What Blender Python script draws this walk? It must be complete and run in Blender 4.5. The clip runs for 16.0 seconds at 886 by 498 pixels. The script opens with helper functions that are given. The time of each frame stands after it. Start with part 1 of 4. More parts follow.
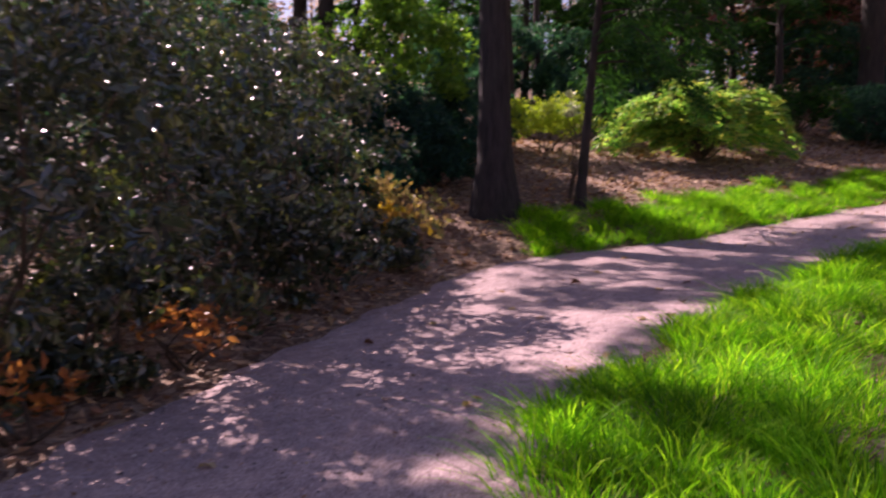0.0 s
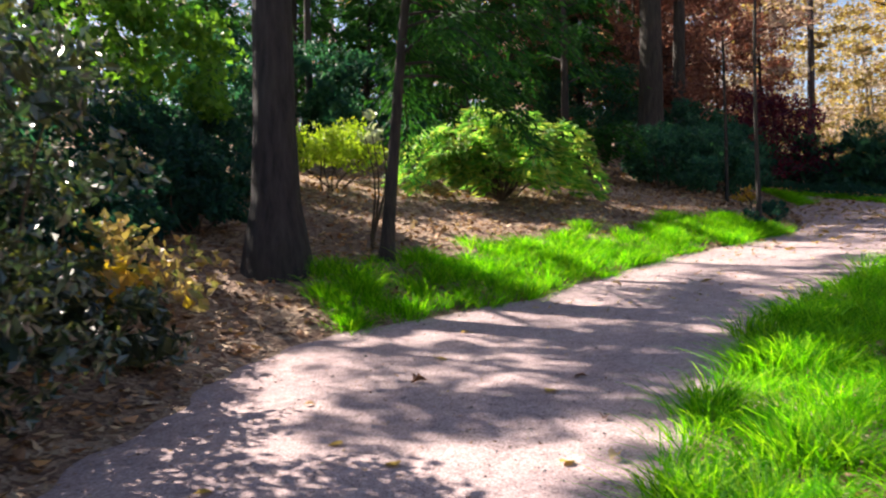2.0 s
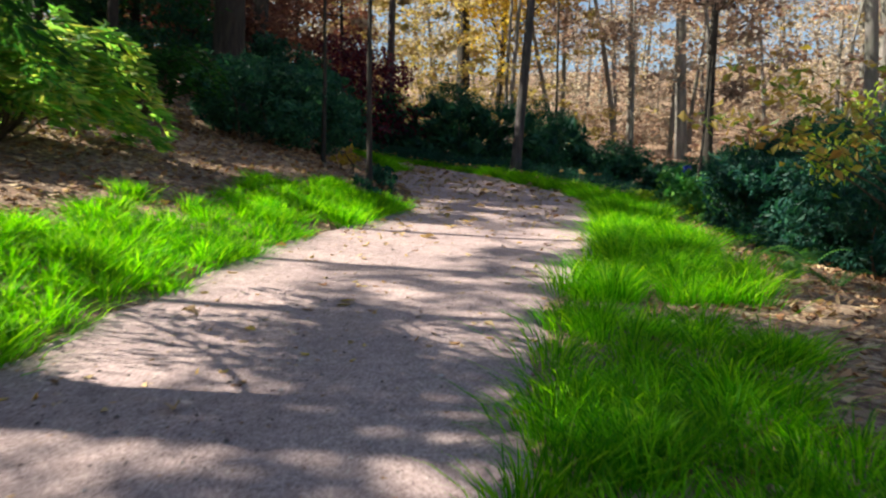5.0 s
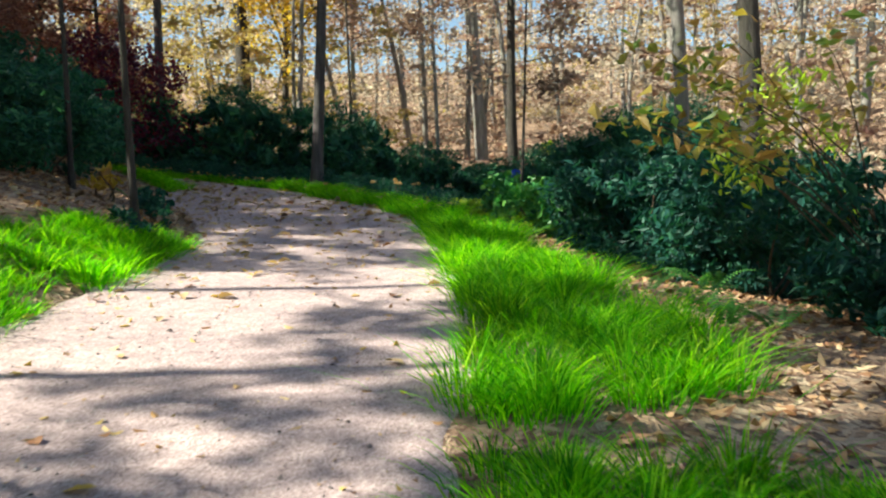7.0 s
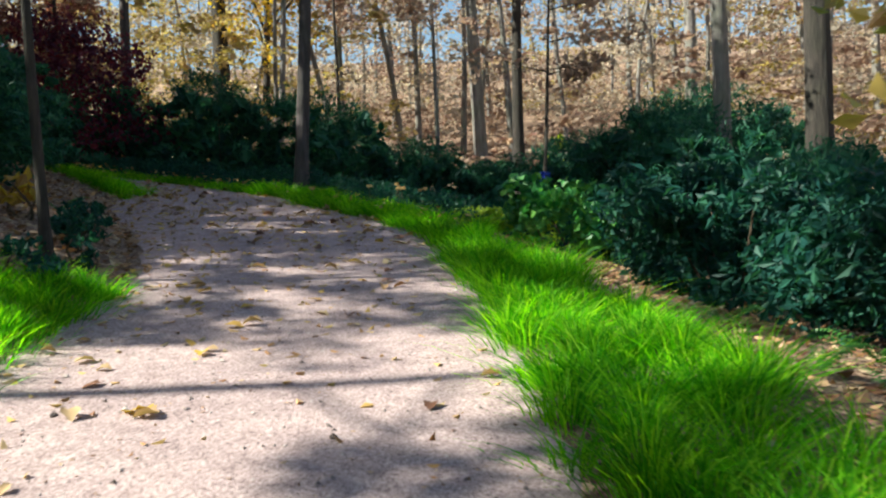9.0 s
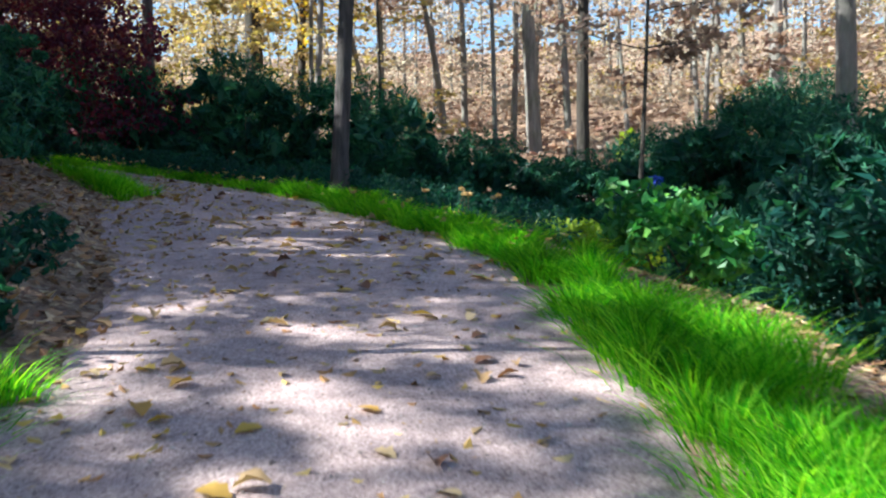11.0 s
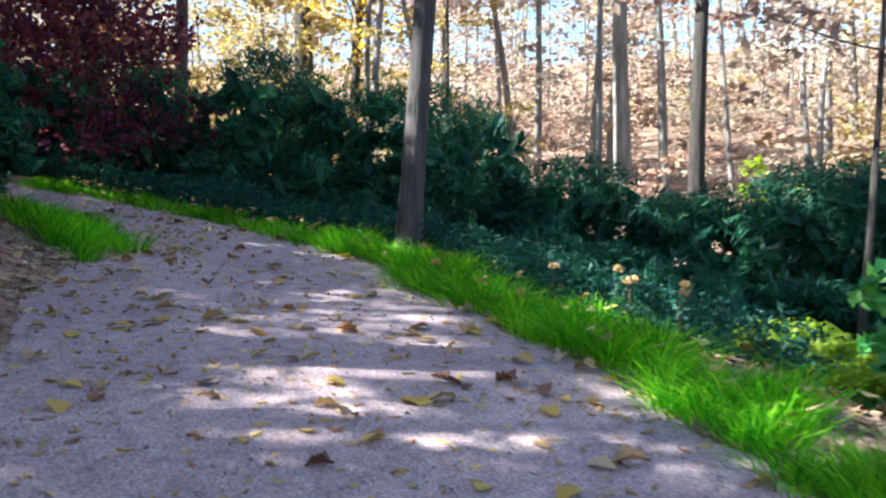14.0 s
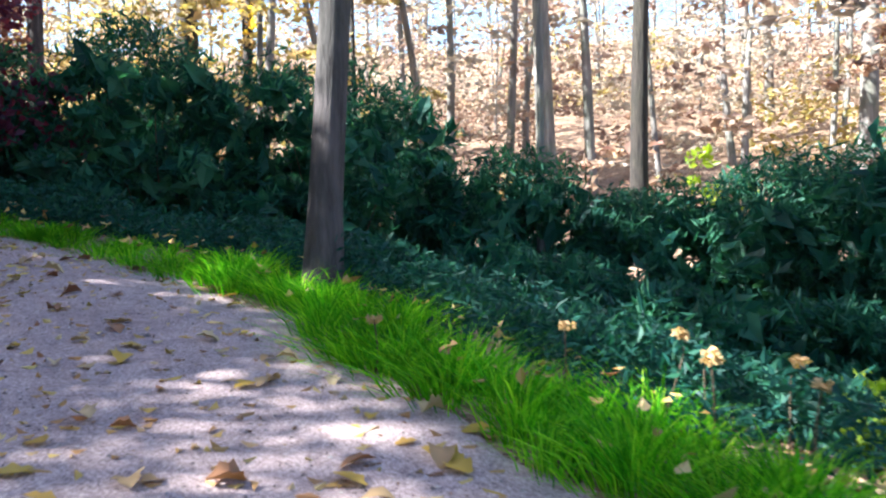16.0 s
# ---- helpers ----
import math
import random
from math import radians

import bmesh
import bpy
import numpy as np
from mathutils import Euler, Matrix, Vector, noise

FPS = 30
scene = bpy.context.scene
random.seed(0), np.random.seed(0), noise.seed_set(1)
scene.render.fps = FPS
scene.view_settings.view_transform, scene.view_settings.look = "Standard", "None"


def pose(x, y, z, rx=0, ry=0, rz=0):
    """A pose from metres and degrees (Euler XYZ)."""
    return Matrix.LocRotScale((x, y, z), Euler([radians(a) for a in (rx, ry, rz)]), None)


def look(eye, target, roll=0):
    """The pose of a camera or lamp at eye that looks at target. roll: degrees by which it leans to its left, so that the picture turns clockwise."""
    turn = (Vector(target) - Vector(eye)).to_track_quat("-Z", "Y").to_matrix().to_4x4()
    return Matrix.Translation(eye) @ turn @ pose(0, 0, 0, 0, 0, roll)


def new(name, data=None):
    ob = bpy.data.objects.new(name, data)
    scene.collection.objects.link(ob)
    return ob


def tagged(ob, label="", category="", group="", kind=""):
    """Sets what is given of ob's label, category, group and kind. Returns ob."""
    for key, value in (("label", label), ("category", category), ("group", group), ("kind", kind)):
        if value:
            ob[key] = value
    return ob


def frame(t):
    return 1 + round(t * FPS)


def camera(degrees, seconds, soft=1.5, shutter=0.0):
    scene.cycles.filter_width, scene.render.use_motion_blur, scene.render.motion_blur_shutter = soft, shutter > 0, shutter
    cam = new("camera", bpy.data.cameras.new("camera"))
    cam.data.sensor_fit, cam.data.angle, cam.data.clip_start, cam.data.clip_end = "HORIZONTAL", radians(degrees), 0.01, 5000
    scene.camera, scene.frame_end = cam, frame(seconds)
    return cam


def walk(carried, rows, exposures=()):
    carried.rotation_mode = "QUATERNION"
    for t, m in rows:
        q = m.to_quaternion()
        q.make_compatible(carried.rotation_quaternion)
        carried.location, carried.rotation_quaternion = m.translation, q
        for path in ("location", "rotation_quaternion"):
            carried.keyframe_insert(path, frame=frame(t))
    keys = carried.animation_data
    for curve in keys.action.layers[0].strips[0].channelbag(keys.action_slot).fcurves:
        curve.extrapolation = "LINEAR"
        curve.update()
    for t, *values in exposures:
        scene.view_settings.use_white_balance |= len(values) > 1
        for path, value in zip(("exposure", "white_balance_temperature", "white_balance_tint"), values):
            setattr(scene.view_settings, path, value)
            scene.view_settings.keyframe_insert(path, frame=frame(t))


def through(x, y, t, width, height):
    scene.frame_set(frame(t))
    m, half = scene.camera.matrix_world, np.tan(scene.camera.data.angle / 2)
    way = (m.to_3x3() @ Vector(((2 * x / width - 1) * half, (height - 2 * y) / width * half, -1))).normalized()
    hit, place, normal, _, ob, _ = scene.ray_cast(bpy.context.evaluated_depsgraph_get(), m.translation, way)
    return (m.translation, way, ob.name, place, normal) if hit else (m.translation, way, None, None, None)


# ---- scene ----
cam = camera(54.8, 16.0, soft=2.2, shutter=0.4)
PATH = [
    (0, (0.0, -0.001, 1.161), (-0.005, 1.999, 1.113), 0.5),
    (0.5, (-0.145, 0.775, 1.209), (0.083, 2.762, 1.196), 1.8),
    (1, (-0.137, 1.683, 1.24), (0.243, 3.646, 1.259), -0.1),
    (1.5, (-0.219, 2.474, 1.367), (0.271, 4.412, 1.441), 0.7),
    (2, (-0.139, 3.344, 1.391), (0.42, 5.264, 1.439), -0.4),
    (2.5, (-0.011, 4.194, 1.464), (0.726, 6.053, 1.483), 2.7),
    (3, (0.345, 5.012, 1.539), (1.347, 6.743, 1.536), 0.8),
    (3.5, (0.586, 5.77, 1.621), (1.67, 7.452, 1.609), 0.5),
    (4, (1.085, 6.518, 1.675), (2.289, 8.115, 1.666), -1.5),
    (4.5, (1.523, 7.16, 1.75), (2.839, 8.665, 1.709), 0.6),
    (5, (2.09, 7.834, 1.818), (3.509, 9.243, 1.764), 1.3),
    (5.2, (2.287, 8.097, 1.893), (3.729, 9.48, 1.83), 1.0),
    (7.3, (4.428, 10.253, 2.227), (6.157, 11.257, 2.179), -2.2),
    (7.5, (4.659, 10.45, 2.262), (6.381, 11.466, 2.215), -1.6),
    (8, (5.277, 10.902, 2.369), (7.014, 11.891, 2.325), -2.4),
    (8.5, (5.832, 11.342, 2.478), (7.562, 12.345, 2.432), -2.3),
    (9, (6.409, 11.826, 2.566), (8.141, 12.824, 2.495), -2.5),
    (9.2, (6.684, 12.037, 2.576), (8.412, 13.039, 2.488), -3.2),
    (11.3, (9.127, 14.094, 2.967), (10.812, 15.167, 2.887), -1.4),
    (11.5, (9.392, 14.299, 3.054), (11.067, 15.39, 2.976), -1.6),
    (12, (9.898, 14.788, 3.135), (11.564, 15.893, 3.065), 0.3),
    (12.5, (10.485, 15.273, 3.223), (12.167, 16.353, 3.169), -1.4),
    (13, (10.916, 15.76, 3.335), (12.593, 16.847, 3.291), 0.8),
    (13.5, (11.481, 16.218, 3.381), (13.175, 17.28, 3.336), -0.6),
    (14, (11.915, 16.653, 3.474), (13.548, 17.805, 3.42), 0.1),
    (14.5, (12.421, 17.092, 3.532), (14.019, 18.293, 3.472), -1.3),
    (15, (12.992, 17.544, 3.612), (14.576, 18.764, 3.563), -0.7),
    (15.5, (13.515, 17.928, 3.666), (15.248, 18.923, 3.601), -1.0),
    (16, (14.006, 18.388, 3.718), (15.761, 19.344, 3.642), -1.1),
]
walk(cam, [(t, look(eye, target, roll)) for t, eye, target, roll in PATH],
     [(0, 1.0, 6800, 50), (0.7, 1.3, 6900, 34), (1.5, 1.65, 6700, 20), (3.5, 1.55, 6700, 9), (5, 1.35, 6700, 5), (7.3, 1.65, 6500, -3), (9, 1.38, 6300, -1), (11.5, 2.05, 5650, 3), (13, 2.35, 5600, 7), (16, 2.8, 5700, 7)])

# ---------------- light ----------------
SUN_AZ, SUN_EL = radians(-40), radians(41)
TO_SUN = Vector((math.sin(SUN_AZ) * math.cos(SUN_EL), math.cos(SUN_AZ) * math.cos(SUN_EL), math.sin(SUN_EL)))
world = bpy.data.worlds.new("sky_world")
scene.world = world
world.use_nodes = True
sky = world.node_tree.nodes.new("ShaderNodeTexSky")
sky.sky_type, sky.sun_disc = "NISHITA", False
sky.sun_elevation, sky.sun_rotation = SUN_EL, SUN_AZ
world.node_tree.nodes["Background"].inputs["Strength"].default_value = 0.065
world.node_tree.links.new(sky.outputs[0], world.node_tree.nodes["Background"].inputs["Color"])
sun = new("sun", bpy.data.lights.new("sun", "SUN"))
sun.data.energy, sun.data.angle, sun.data.color = 5.0, radians(0.53), (1.0, 0.93, 0.82)
sun.matrix_world = look(Vector((0, 0, 40)) + TO_SUN, (0, 0, 40))

rng = np.random.default_rng(7)

# ---------------- materials ----------------


def shader(name):
    m = bpy.data.materials.new(name)
    m.use_nodes = True
    return m, m.node_tree.nodes, m.node_tree.links, m.node_tree.nodes["Principled BSDF"]


def ramp(nodes, stops):
    r = nodes.new("ShaderNodeValToRGB")
    while len(r.color_ramp.elements) < len(stops):
        r.color_ramp.elements.new(0.5)
    for e, (p, c) in zip(r.color_ramp.elements, stops):
        e.position, e.color = p, (*c, 1)
    return r


def noise_node(nodes, links, scale, detail=4.0, rough=0.6, stretch=None):
    n = nodes.new("ShaderNodeTexNoise")
    n.inputs["Scale"].default_value, n.inputs["Detail"].default_value, n.inputs["Roughness"].default_value = scale, detail, rough
    co = nodes.new("ShaderNodeTexCoord")
    if stretch:
        mp = nodes.new("ShaderNodeMapping")
        mp.inputs["Scale"].default_value = stretch
        links.new(co.outputs["Object"], mp.inputs["Vector"])
        links.new(mp.outputs[0], n.inputs["Vector"])
    else:
        links.new(co.outputs["Object"], n.inputs["Vector"])
    return n


def mix_colour(nodes, links, a, b, factor, kind="MIX"):
    m = nodes.new("ShaderNodeMix")
    m.data_type, m.blend_type = "RGBA", kind
    for socket, value in ((m.inputs[0], factor), (m.inputs[6], a), (m.inputs[7], b)):
        if isinstance(value, (int, float)):
            socket.default_value = value
        elif isinstance(value, tuple):
            socket.default_value = (*value, 1)
        else:
            links.new(value, socket)
    return m.outputs[2]


def bump(nodes, links, height, bsdf, strength, distance):
    b = nodes.new("ShaderNodeBump")
    b.inputs["Strength"].default_value, b.inputs["Distance"].default_value = strength, distance
    links.new(height, b.inputs["Height"])
    links.new(b.outputs[0], bsdf.inputs["Normal"])


def leaf_material(name, colours, rough=0.45, through=0.5, by_object=False, gloss=0.5, glow=(1.4, 1.5, 0.8)):
    """Leaves of several tints; light shines through them."""
    m, nodes, links, bsdf = shader(name)
    if by_object:
        rnd = nodes.new("ShaderNodeObjectInfo").outputs["Random"]
    else:
        rnd = nodes.new("ShaderNodeNewGeometry").outputs["Random Per Island"]
    r = ramp(nodes, [(i / max(1, len(colours) - 1), c) for i, c in enumerate(colours)])
    links.new(rnd, r.inputs[0])
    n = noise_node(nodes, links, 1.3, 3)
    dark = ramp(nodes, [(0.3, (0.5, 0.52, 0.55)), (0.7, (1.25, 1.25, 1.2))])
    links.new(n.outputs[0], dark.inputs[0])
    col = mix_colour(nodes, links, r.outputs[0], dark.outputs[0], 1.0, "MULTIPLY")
    links.new(col, bsdf.inputs["Base Color"])
    bsdf.inputs["Roughness"].default_value = rough
    bsdf.inputs["Specular IOR Level"].default_value = gloss
    if through:
        tr = nodes.new("ShaderNodeBsdfTranslucent")
        bright = mix_colour(nodes, links, col, glow, 1.0, "MULTIPLY")
        links.new(bright, tr.inputs["Color"])
        mx = nodes.new("ShaderNodeMixShader")
        mx.inputs[0].default_value = through
        links.new(bsdf.outputs[0], mx.inputs[1])
        links.new(tr.outputs[0], mx.inputs[2])
        links.new(mx.outputs[0], nodes["Material Output"].inputs["Surface"])
    return m


def bark_material(name, dark, light, scale=1.0):
    m, nodes, links, bsdf = shader(name)
    n = noise_node(nodes, links, 9 * scale, 6, 0.7, (1, 1, 0.16))
    r = ramp(nodes, [(0.32, dark), (0.52, tuple((a + b) / 2 for a, b in zip(dark, light))), (0.72, light)])
    links.new(n.outputs[0], r.inputs[0])
    patches = noise_node(nodes, links, 1.1, 3)
    pr = ramp(nodes, [(0.45, (1, 1, 1)), (0.7, (0.75, 0.9, 0.72))])
    links.new(patches.outputs[0], pr.inputs[0])
    links.new(mix_colour(nodes, links, r.outputs[0], pr.outputs[0], 1.0, "MULTIPLY"), bsdf.inputs["Base Color"])
    bsdf.inputs["Roughness"].default_value = 0.9
    bump(nodes, links, n.outputs[0], bsdf, 1.0, 0.06)
    return m


def gravel_material():
    m, nodes, links, bsdf = shader("packed_gravel")
    fine = noise_node(nodes, links, 55, 5, 0.75)
    r = ramp(nodes, [(0.34, (0.18, 0.132, 0.132)), (0.5, (0.46, 0.352, 0.348)), (0.68, (0.70, 0.575, 0.555))])
    links.new(fine.outputs[0], r.inputs[0])
    broad = noise_node(nodes, links, 0.9, 4)
    br = ramp(nodes, [(0.3, (0.78, 0.76, 0.78)), (0.7, (1.1, 1.08, 1.05))])
    links.new(broad.outputs[0], br.inputs[0])
    col = mix_colour(nodes, links, r.outputs[0], br.outputs[0], 1.0, "MULTIPLY")
    v = nodes.new("ShaderNodeTexVoronoi")
    v.inputs["Scale"].default_value = 26
    links.new(nodes.new("ShaderNodeTexCoord").outputs["Object"], v.inputs["Vector"])
    specks = ramp(nodes, [(0.12, (0.36, 0.33, 0.33)), (0.26, (1, 1, 1))])
    links.new(v.outputs["Distance"], specks.inputs[0])
    col = mix_colour(nodes, links, col, specks.outputs[0], 0.25, "MULTIPLY")
    mid = noise_node(nodes, links, 9, 5, 0.7)
    mr = ramp(nodes, [(0.32, (0.72, 0.70, 0.70)), (0.55, (1, 1, 1)), (0.75, (1.12, 1.1, 1.08))])
    links.new(mid.outputs[0], mr.inputs[0])
    col = mix_colour(nodes, links, col, mr.outputs[0], 1.0, "MULTIPLY")
    links.new(col, bsdf.inputs["Base Color"])
    bsdf.inputs["Roughness"].default_value = 0.95
    bsdf.inputs["Specular IOR Level"].default_value = 0.2
    bump(nodes, links, fine.outputs[0], bsdf, 0.7, 0.012)
    return m


def litter_material():
    """Woodland floor: matted fallen leaves over dark soil."""
    m, nodes, links, bsdf = shader("leaf_litter_floor")
    v = nodes.new("ShaderNodeTexVoronoi")
    v.inputs["Scale"].default_value = 11
    warp = noise_node(nodes, links, 3, 3)
    co = nodes.new("ShaderNodeTexCoord")
    add = nodes.new("ShaderNodeVectorMath")
    add.operation = "ADD"
    links.new(co.outputs["Object"], add.inputs[0])
    links.new(warp.outputs["Color"], add.inputs[1])
    links.new(add.outputs[0], v.inputs["Vector"])
    r = ramp(nodes, [(0.0, (0.07, 0.038, 0.026)), (0.3, (0.19, 0.115, 0.076)), (0.55, (0.34, 0.24, 0.16)), (0.8, (0.48, 0.385, 0.275)), (1.0, (0.16, 0.095, 0.065))])
    links.new(v.outputs["Color"], r.inputs[0])
    edge = ramp(nodes, [(0.0, (1, 1, 1)), (0.75, (0.85, 0.8, 0.8)), (1.0, (0.35, 0.3, 0.3))])
    links.new(v.outputs["Distance"], edge.inputs[0])
    col = mix_colour(nodes, links, r.outputs[0], edge.outputs[0], 1.0, "MULTIPLY")
    broad = noise_node(nodes, links, 0.45, 4)
    br = ramp(nodes, [(0.35, (0.6, 0.55, 0.52)), (0.65, (1.1, 1.05, 1.0))])
    links.new(broad.outputs[0], br.inputs[0])
    links.new(mix_colour(nodes, links, col, br.outputs[0], 1.0, "MULTIPLY"), bsdf.inputs["Base Color"])
    bsdf.inputs["Roughness"].default_value = 0.9
    bump(nodes, links, v.outputs["Distance"], bsdf, 0.8, 0.03)
    return m


GRAVEL, LITTER = gravel_material(), litter_material()
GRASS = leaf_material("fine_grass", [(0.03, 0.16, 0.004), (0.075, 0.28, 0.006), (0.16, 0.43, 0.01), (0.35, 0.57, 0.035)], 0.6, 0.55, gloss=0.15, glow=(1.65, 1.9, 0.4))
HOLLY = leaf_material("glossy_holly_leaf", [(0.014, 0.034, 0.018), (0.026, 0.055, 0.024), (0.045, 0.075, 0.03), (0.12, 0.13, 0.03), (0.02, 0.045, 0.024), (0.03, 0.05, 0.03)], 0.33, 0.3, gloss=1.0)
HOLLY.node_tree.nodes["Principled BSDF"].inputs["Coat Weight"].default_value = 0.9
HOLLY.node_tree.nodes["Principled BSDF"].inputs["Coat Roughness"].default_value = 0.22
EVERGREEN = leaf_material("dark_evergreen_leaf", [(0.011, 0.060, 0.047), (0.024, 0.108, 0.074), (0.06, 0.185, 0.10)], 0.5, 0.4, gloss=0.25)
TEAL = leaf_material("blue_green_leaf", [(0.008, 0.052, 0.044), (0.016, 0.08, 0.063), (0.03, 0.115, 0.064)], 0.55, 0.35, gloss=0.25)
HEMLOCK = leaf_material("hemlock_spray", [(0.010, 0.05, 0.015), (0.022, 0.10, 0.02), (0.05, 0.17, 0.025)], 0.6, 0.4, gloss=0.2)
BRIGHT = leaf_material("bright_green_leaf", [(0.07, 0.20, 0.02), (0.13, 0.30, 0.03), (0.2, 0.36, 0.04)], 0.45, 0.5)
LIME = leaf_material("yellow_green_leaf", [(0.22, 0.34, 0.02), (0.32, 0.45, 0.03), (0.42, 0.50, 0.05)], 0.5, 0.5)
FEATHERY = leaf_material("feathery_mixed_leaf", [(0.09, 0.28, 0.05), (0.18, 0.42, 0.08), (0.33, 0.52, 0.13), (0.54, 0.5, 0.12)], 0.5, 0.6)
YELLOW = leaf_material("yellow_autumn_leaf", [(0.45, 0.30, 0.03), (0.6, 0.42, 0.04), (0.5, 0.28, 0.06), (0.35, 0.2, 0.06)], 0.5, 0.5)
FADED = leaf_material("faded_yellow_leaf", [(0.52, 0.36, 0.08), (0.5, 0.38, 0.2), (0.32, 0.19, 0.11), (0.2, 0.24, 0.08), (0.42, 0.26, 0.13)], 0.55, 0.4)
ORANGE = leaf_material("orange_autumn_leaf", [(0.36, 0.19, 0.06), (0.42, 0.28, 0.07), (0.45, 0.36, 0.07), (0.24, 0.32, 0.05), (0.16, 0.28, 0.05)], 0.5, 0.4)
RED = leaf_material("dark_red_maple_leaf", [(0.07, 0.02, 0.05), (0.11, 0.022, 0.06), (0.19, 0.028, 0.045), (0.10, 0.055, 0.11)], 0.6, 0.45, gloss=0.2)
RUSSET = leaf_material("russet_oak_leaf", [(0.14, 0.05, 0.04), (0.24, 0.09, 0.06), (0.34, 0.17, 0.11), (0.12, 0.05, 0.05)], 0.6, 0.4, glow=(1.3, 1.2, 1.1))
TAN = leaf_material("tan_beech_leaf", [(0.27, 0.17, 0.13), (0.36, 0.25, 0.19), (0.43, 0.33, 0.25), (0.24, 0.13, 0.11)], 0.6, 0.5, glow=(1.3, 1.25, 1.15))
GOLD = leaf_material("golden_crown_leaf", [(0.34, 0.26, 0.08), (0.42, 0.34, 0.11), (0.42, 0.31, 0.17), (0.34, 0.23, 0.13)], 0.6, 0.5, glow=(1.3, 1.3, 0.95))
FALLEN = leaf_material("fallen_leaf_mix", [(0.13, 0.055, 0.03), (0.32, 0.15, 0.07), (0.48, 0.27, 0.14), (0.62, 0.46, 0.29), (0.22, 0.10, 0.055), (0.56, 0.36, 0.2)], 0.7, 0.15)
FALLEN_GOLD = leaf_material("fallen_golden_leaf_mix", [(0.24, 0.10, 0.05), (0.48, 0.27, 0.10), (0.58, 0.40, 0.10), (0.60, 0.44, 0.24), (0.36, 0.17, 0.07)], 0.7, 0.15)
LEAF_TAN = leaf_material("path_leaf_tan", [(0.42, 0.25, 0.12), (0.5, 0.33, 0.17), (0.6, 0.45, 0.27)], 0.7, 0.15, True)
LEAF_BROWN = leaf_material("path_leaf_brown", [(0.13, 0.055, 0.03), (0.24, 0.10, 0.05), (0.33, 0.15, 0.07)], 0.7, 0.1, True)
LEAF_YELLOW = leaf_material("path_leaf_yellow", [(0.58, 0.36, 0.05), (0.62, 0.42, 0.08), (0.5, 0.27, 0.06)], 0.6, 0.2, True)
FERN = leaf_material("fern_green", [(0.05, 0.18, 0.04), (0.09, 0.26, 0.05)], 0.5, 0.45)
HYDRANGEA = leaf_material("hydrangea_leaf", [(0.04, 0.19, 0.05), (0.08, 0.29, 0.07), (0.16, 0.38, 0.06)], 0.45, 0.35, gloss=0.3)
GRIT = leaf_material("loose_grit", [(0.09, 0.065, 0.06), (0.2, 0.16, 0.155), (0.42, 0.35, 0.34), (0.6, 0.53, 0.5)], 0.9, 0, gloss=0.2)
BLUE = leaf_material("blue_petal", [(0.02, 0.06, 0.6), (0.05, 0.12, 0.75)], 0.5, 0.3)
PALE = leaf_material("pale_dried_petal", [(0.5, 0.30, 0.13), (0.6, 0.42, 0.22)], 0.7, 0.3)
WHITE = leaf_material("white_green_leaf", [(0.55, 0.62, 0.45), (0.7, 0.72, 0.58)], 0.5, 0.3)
BARK = bark_material("grey_brown_bark", (0.018, 0.015, 0.016), (0.12, 0.10, 0.10))
BARK_OAK = bark_material("furrowed_oak_bark", (0.006, 0.005, 0.006), (0.055, 0.046, 0.046), 1.3)
BARK_DARK = bark_material("dark_bark", (0.012, 0.010, 0.009), (0.07, 0.055, 0.045), 1.6)
BARK_GREY = bark_material("smooth_grey_bark", (0.10, 0.09, 0.085), (0.30, 0.27, 0.25), 0.7)
STEM = bark_material("twig", (0.05, 0.035, 0.02), (0.16, 0.11, 0.07), 3)

# ---------------- mesh helpers ----------------


def thing(name, place, label, category, group="", kind=""):
    ob = new(name)
    ob.location = place
    return tagged(ob, label, category, group, kind)


def mesh_of(name, verts, faces, material, smooth=False):
    verts, faces = np.asarray(verts, np.float32), [np.asarray(f, np.int32) for f in (faces if isinstance(faces, list) else [faces])]
    m = bpy.data.meshes.new(name)
    m.vertices.add(len(verts))
    m.vertices.foreach_set("co", verts.ravel())
    loops = np.concatenate([f.ravel() for f in faces])
    sizes = np.concatenate([np.full(len(f), f.shape[1], np.int32) for f in faces])
    m.loops.add(len(loops))
    m.loops.foreach_set("vertex_index", loops)
    m.polygons.add(len(sizes))
    m.polygons.foreach_set("loop_start", np.concatenate([[0], np.cumsum(sizes)[:-1]]).astype(np.int32))
    m.polygons.foreach_set("loop_total", sizes)
    m.polygons.foreach_set("use_smooth", np.full(len(sizes), smooth))
    m.update(calc_edges=True)
    m.materials.append(material)
    return m


def part(name, verts, faces, material, parent=None, label="", smooth=False):
    """One mesh object; its vertices are in world places, its parent an Empty or a part."""
    verts = np.asarray(verts, float)
    base = Vector((0, 0, 0))
    up = parent
    while up is not None:
        base += up.location
        up = up.parent
    ob = new(name, mesh_of(name, verts - np.array(base), faces, material, smooth))
    ob.parent = parent
    return tagged(ob, label)


def unit(v):
    return v / np.maximum(np.linalg.norm(v, axis=-1, keepdims=True), 1e-9)


